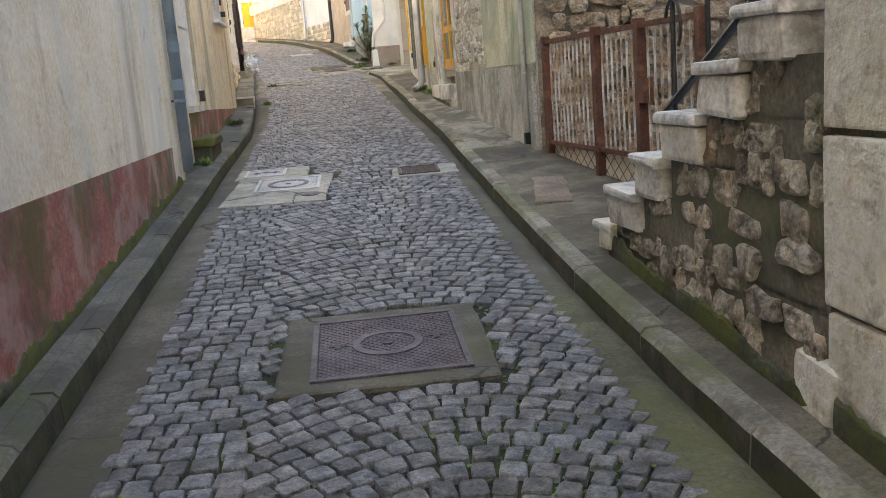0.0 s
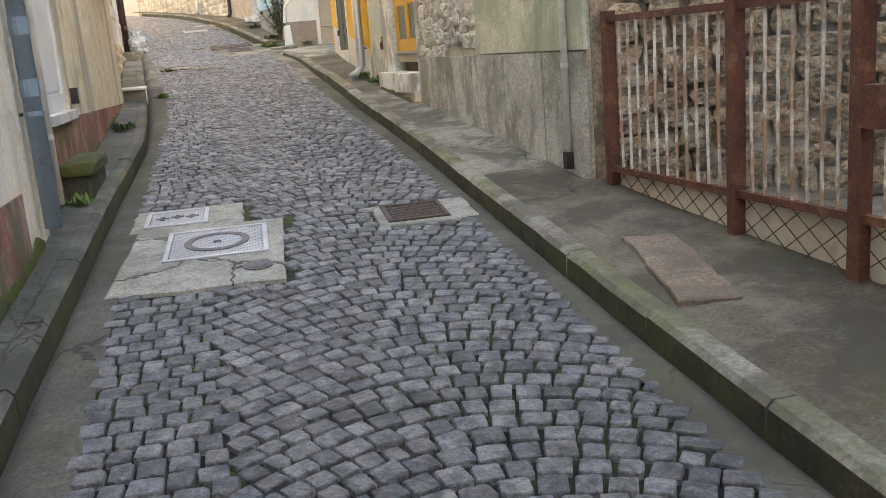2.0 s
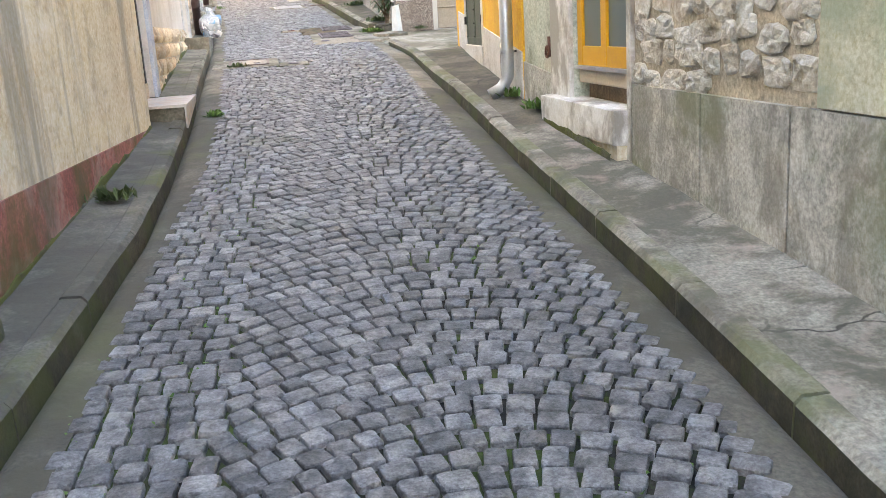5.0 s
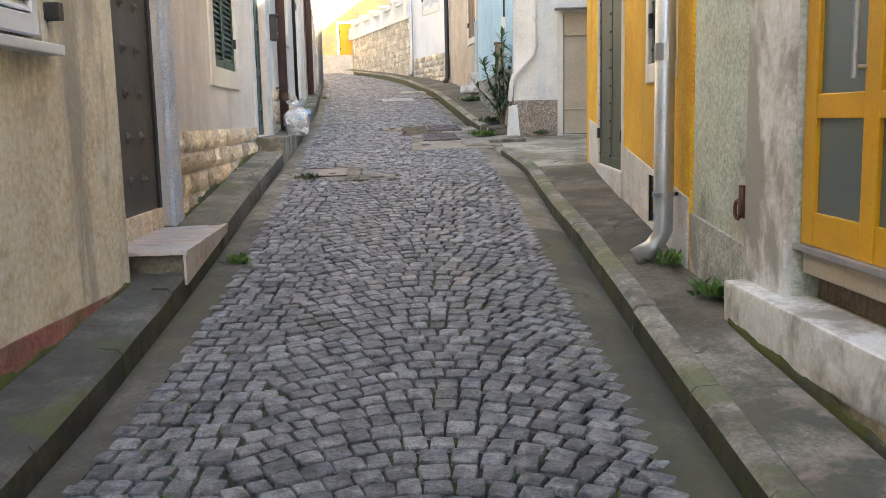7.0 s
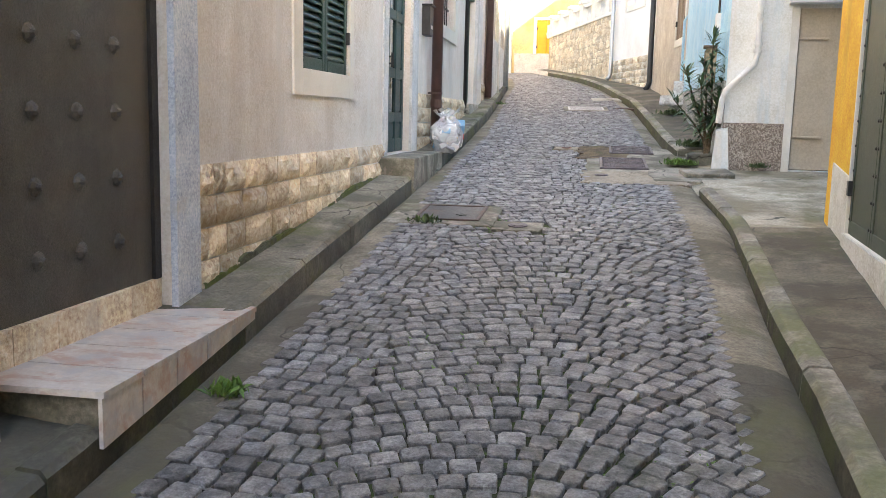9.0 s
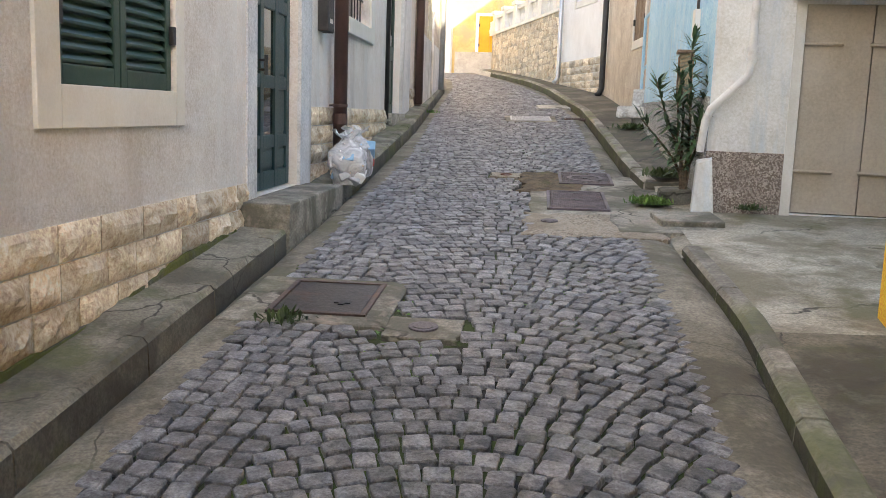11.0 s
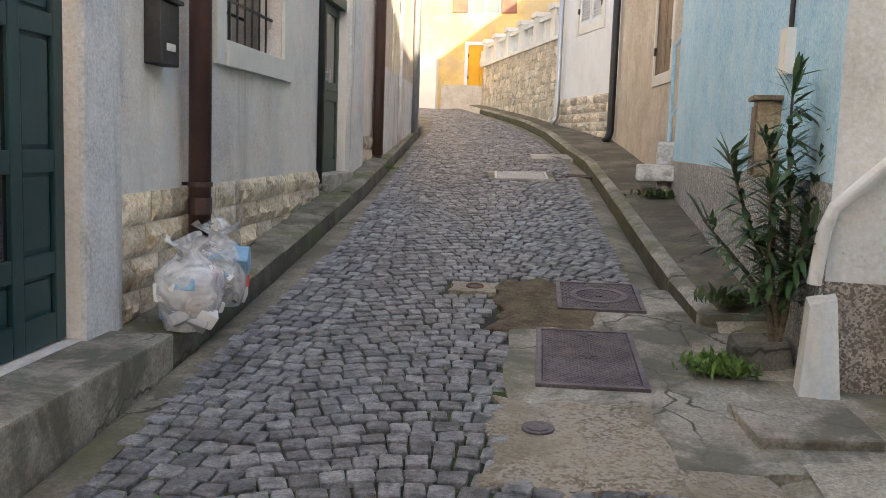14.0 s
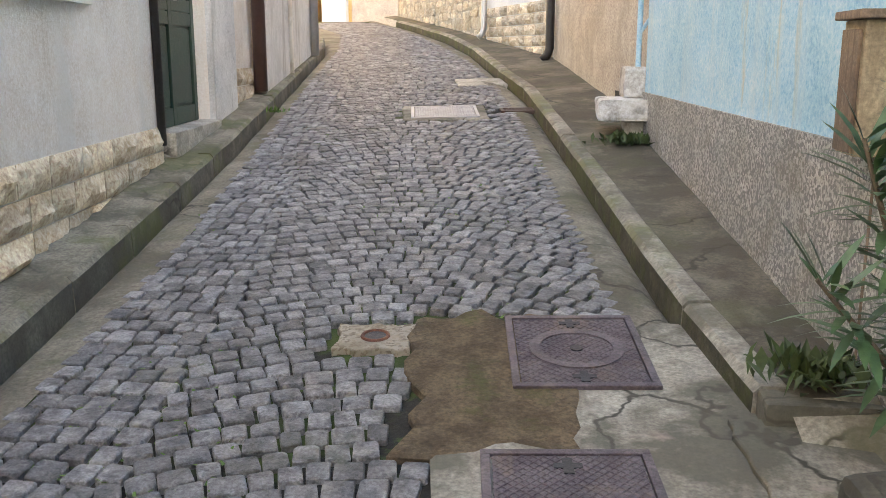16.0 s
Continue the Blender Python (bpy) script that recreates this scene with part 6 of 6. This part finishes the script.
for a, b in ((-5.45, -5.38), (-5.0, -4.94), (-4.57, -4.5)):
    part("frame", FA.box(Mesh(), a, b, -0.13, -0.08, 6.85, 8.6), M_WHITEPAINT, fw)
for a, b in ((-5.92, -5.47), (-4.48, -4.03)):
    part("shutter", FA.box(Mesh(), a, b, 0.01, 0.05, 6.85, 8.6), M_REDSHUT, fw)
post = thing("wall_stub", "white painted wall end beside the bend", "wall end")
part("stub", Mesh().box(-6.95, -6.3, 45.7, 46.0, 3.8, 5.5), M_WHITEPAINT, post)
base = Mesh()
base.box(-6.2, -2.0, 45.96, 45.999, 3.6, 4.75)
part("dado", base, M_BEIGE, hf)


# ---- plants ----
def shrub(x, y, z, seed):
    t = thing("oleander", "tall oleander shrub with narrow dark leaves", "shrub")
    q = np.random.default_rng(seed)
    for k, (dx, dy, h) in enumerate(((0.02, 0.05, 1.35), (-0.28, 0.02, 0.95), (-0.12, -0.22, 0.8), (0.34, -0.14, 0.85), (-0.1, 0.2, 1.05), (0.2, 0.0, 1.15), (-0.38, -0.1, 0.62), (0.1, -0.25, 0.6))):
        pts = [Vector((x + dx * u ** 1.4 + 0.02 * math.sin(u * 5 + k), y + dy * u ** 1.4, z + h * u)) for u in np.linspace(0, 1, 8)]
        part("stem", Mesh().tube(pts, [0.018 * (1 - 0.7 * u) for u in np.linspace(0, 1, 8)], 6), M_BARK, t)
        m = Mesh()
        n = int(120 * h)
        for i in range(n):
            u = 0.22 + 0.78 * (i / n) ** 0.75
            b = pts[0].lerp(pts[-1], u) if u < 0.1 else pts[min(int(u * 7), 6)].lerp(pts[min(int(u * 7) + 1, 7)], u * 7 - int(u * 7))
            a, e = i * 2.1 + q.uniform(-0.4, 0.4), q.uniform(-0.35, 0.7) + (0.5 if u > 0.9 else 0)
            d = Vector((math.cos(a) * math.cos(e), math.sin(a) * math.cos(e), math.sin(e)))
            ln = q.uniform(0.12, 0.22)
            s = d.cross(Vector((0, 0, 1))).normalized() * ln * 0.075
            dr = Vector((0, 0, -ln * 0.14))
            m.add([b, b + d * ln * 0.35 + s, b + d * ln * 0.7 + s * 0.8 + dr * 0.4, b + d * ln + dr, b + d * ln * 0.7 - s * 0.8 + dr * 0.4, b + d * ln * 0.35 - s], [(0, 1, 2, 4, 5), (2, 3, 4)])
        part("leaves", m, M_LEAF, t)
    return t


shrub(0.30, 24.12, 2.1, 4)
tuft(0.02, 23.95, gz(23.95) + 0.03, 0.2, 0.09, 520, M_WEED, "bright green weed clump at the kerb end", 1)
tuft(0.85, 23.78, gz(23.8) + 0.05, 0.14, 0.08, 90, M_WEEDDARK, "low weeds along the foot of the white wall", 2)
tuft(-0.18, 28.9, gz(28.9) + 0.12, 0.25, 0.11, 260, M_WEEDDARK, "dark weeds under the stone steps", 3)
tuft(0.2, 24.9, gz(24.9) + 0.13, 0.2, 0.12, 200, M_WEEDDARK, "weeds at the foot of the cabinet post", 4)
tuft(1.2, 15.25, gz(15.25) + 0.12, 0.13, 0.12, 110, M_WEED, "green weeds at the foot of the old wall", 5)
tuft(1.08, 15.9, gz(15.9) + 0.12, 0.1, 0.11, 60, M_WEED, "small weeds by the downpipe foot", 6)
tuft(-1.68, 16.55, gz(16.55), 0.1, 0.09, 70, M_WEED, "small weed at the edge of the setts", 7)
tuft(-1.85, 13.3, gz(13.3) + 0.1, 0.14, 0.12, 90, M_WEEDDARK, "weeds on the narrow pavement", 8)
tuft(-1.75, 9.95, gz(9.95) + 0.1, 0.1, 0.1, 60, M_WEED, "weeds at the foot of the white pipe", 9)
tuft(-1.85, 20.05, gz(20.05), 0.16, 0.08, 90, M_WEEDDARK, "weeds along the edge of the steel plate", 10)
tuft(-3.35, 30.1, gz(30.1) + 0.12, 0.12, 0.08, 50, M_WEED, "weeds at the foot of the stone base", 11)

# sprigs and moss between the setts
q = np.random.default_rng(77)
moss = Mesh()
for _ in range(16000):
    y = q.uniform(2, 30)
    x = q.uniform(cob_l(y), cob_r(y))
    if noise.noise((x * 1.2, y * 0.9, 9.0)) < 0.18 or bare(x, y, -0.02):
        continue
    a, e, ln = q.uniform(0, 6.28), q.uniform(0.1, 0.6), q.uniform(0.01, 0.026)
    b = Vector((x, y, gz(y) - 0.01))
    d = Vector((math.cos(a) * math.cos(e), math.sin(a) * math.cos(e), math.sin(e))) * ln
    s = Vector((-d.y, d.x, 0)) * 0.5
    moss.add([b - s, b + s, b + d + s * 0.4, b + d - s * 0.4], [(0, 1, 2, 3)])
tagged(part("moss", moss, M_WEED, road), "", "", kind="stuff")

# single setts, loose objects on a few shared meshes
kinds = []
for k in range(12):
    v, f = sett(0.09, 0.106, 900 + k)
    kinds.append(Mesh().add(v, f).data("sett", M_SETT_PIECE))
for i, (cx, cy, w, l, a) in enumerate(SINGLE):
    ob = new("sett", kinds[i % 12])
    ob.parent = road
    dg = slope(cy)
    ob.matrix_basis = Matrix.Translation((cx, cy, gz(cy) + 0.006 * noise.noise((cx * 2.2, cy * 2.2, 3.0)))) @ Matrix.Rotation(math.atan(dg), 4, "X") @ Matrix.Rotation(a, 4, "Z") @ Matrix.Diagonal((w / 0.09, l / 0.106, 1, 1))


def moss_band(owner, wall, y0, y1, n, height, seed, low=0.08):
    """A ragged skin of moss along the foot of a wall."""
    rows = []
    for y in np.arange(y0, y1, 0.04):
        h = height * (0.45 + 1.1 * max(0.0, 0.45 + noise.noise((y * 0.9, seed, 0.0)) + 0.45 * noise.noise((y * 5.0, seed, 3.0)) + 0.25 * noise.noise((y * 17.0, seed, 5.0))))
        g = gz(y) + low
        rows.append([wall.at(y, n + 0.004, g - 0.05), wall.at(y, n + 0.012, g + h * 0.4), wall.at(y, n + 0.008, g + h * 0.9), wall.at(y, n - 0.002, g + h)])
    part("moss", Mesh().sheet(rows), M_MOSSY, owner, "dark green moss")


moss_band(ha, A, 2.0, 8.9, 0.012, 0.1, 1.0)
moss_band(hb, B, 9.3, 15.7, 0.012, 0.045, 2.0)
moss_band(stair, ST, 2.85, 5.15, 0.03, 0.10, 3.0)
moss_band(hq, Q, 0.0, 2.7, 0.04, 0.12, 4.0)
moss_band(hc, C, 17.55, 21.4, 0.03, 0.05, 5.0, 0.1)
moss_band(hg, K, 13.4, 14.9, 0.125, 0.04, 6.0, 0.1)

# the pavement's end where the kerb starts again
end = Mesh()
end.soft_box(-0.02, 0.5, 24.73, 25.35, 1.7, gz(24.75) + 0.105, 0.015, None, 0.008)
tagged(part("pavement_end", end, M_CONC), "rough concrete end of the raised pavement", "pavement", kind="structure")
drain_hole = thing("drain_hole", "small rusty drain hole in broken concrete", "drain hole")
hm = on_street(-1.47, 25.40, 0, 0.004)
part("ring", Mesh().tube([hm @ Vector((0.055 * math.cos(a), 0.055 * math.sin(a), 0.003)) for a in np.linspace(0, 2 * math.pi, 20)], 0.009, 6), M_RUST, drain_hole)
# flush black disc in place of the dark inside the hole
part("bottom", Mesh().tube([hm @ Vector((0, 0, -0.02)), hm @ Vector((0, 0, 0.004))], 0.052, 18), M_BLACK, drain_hole)
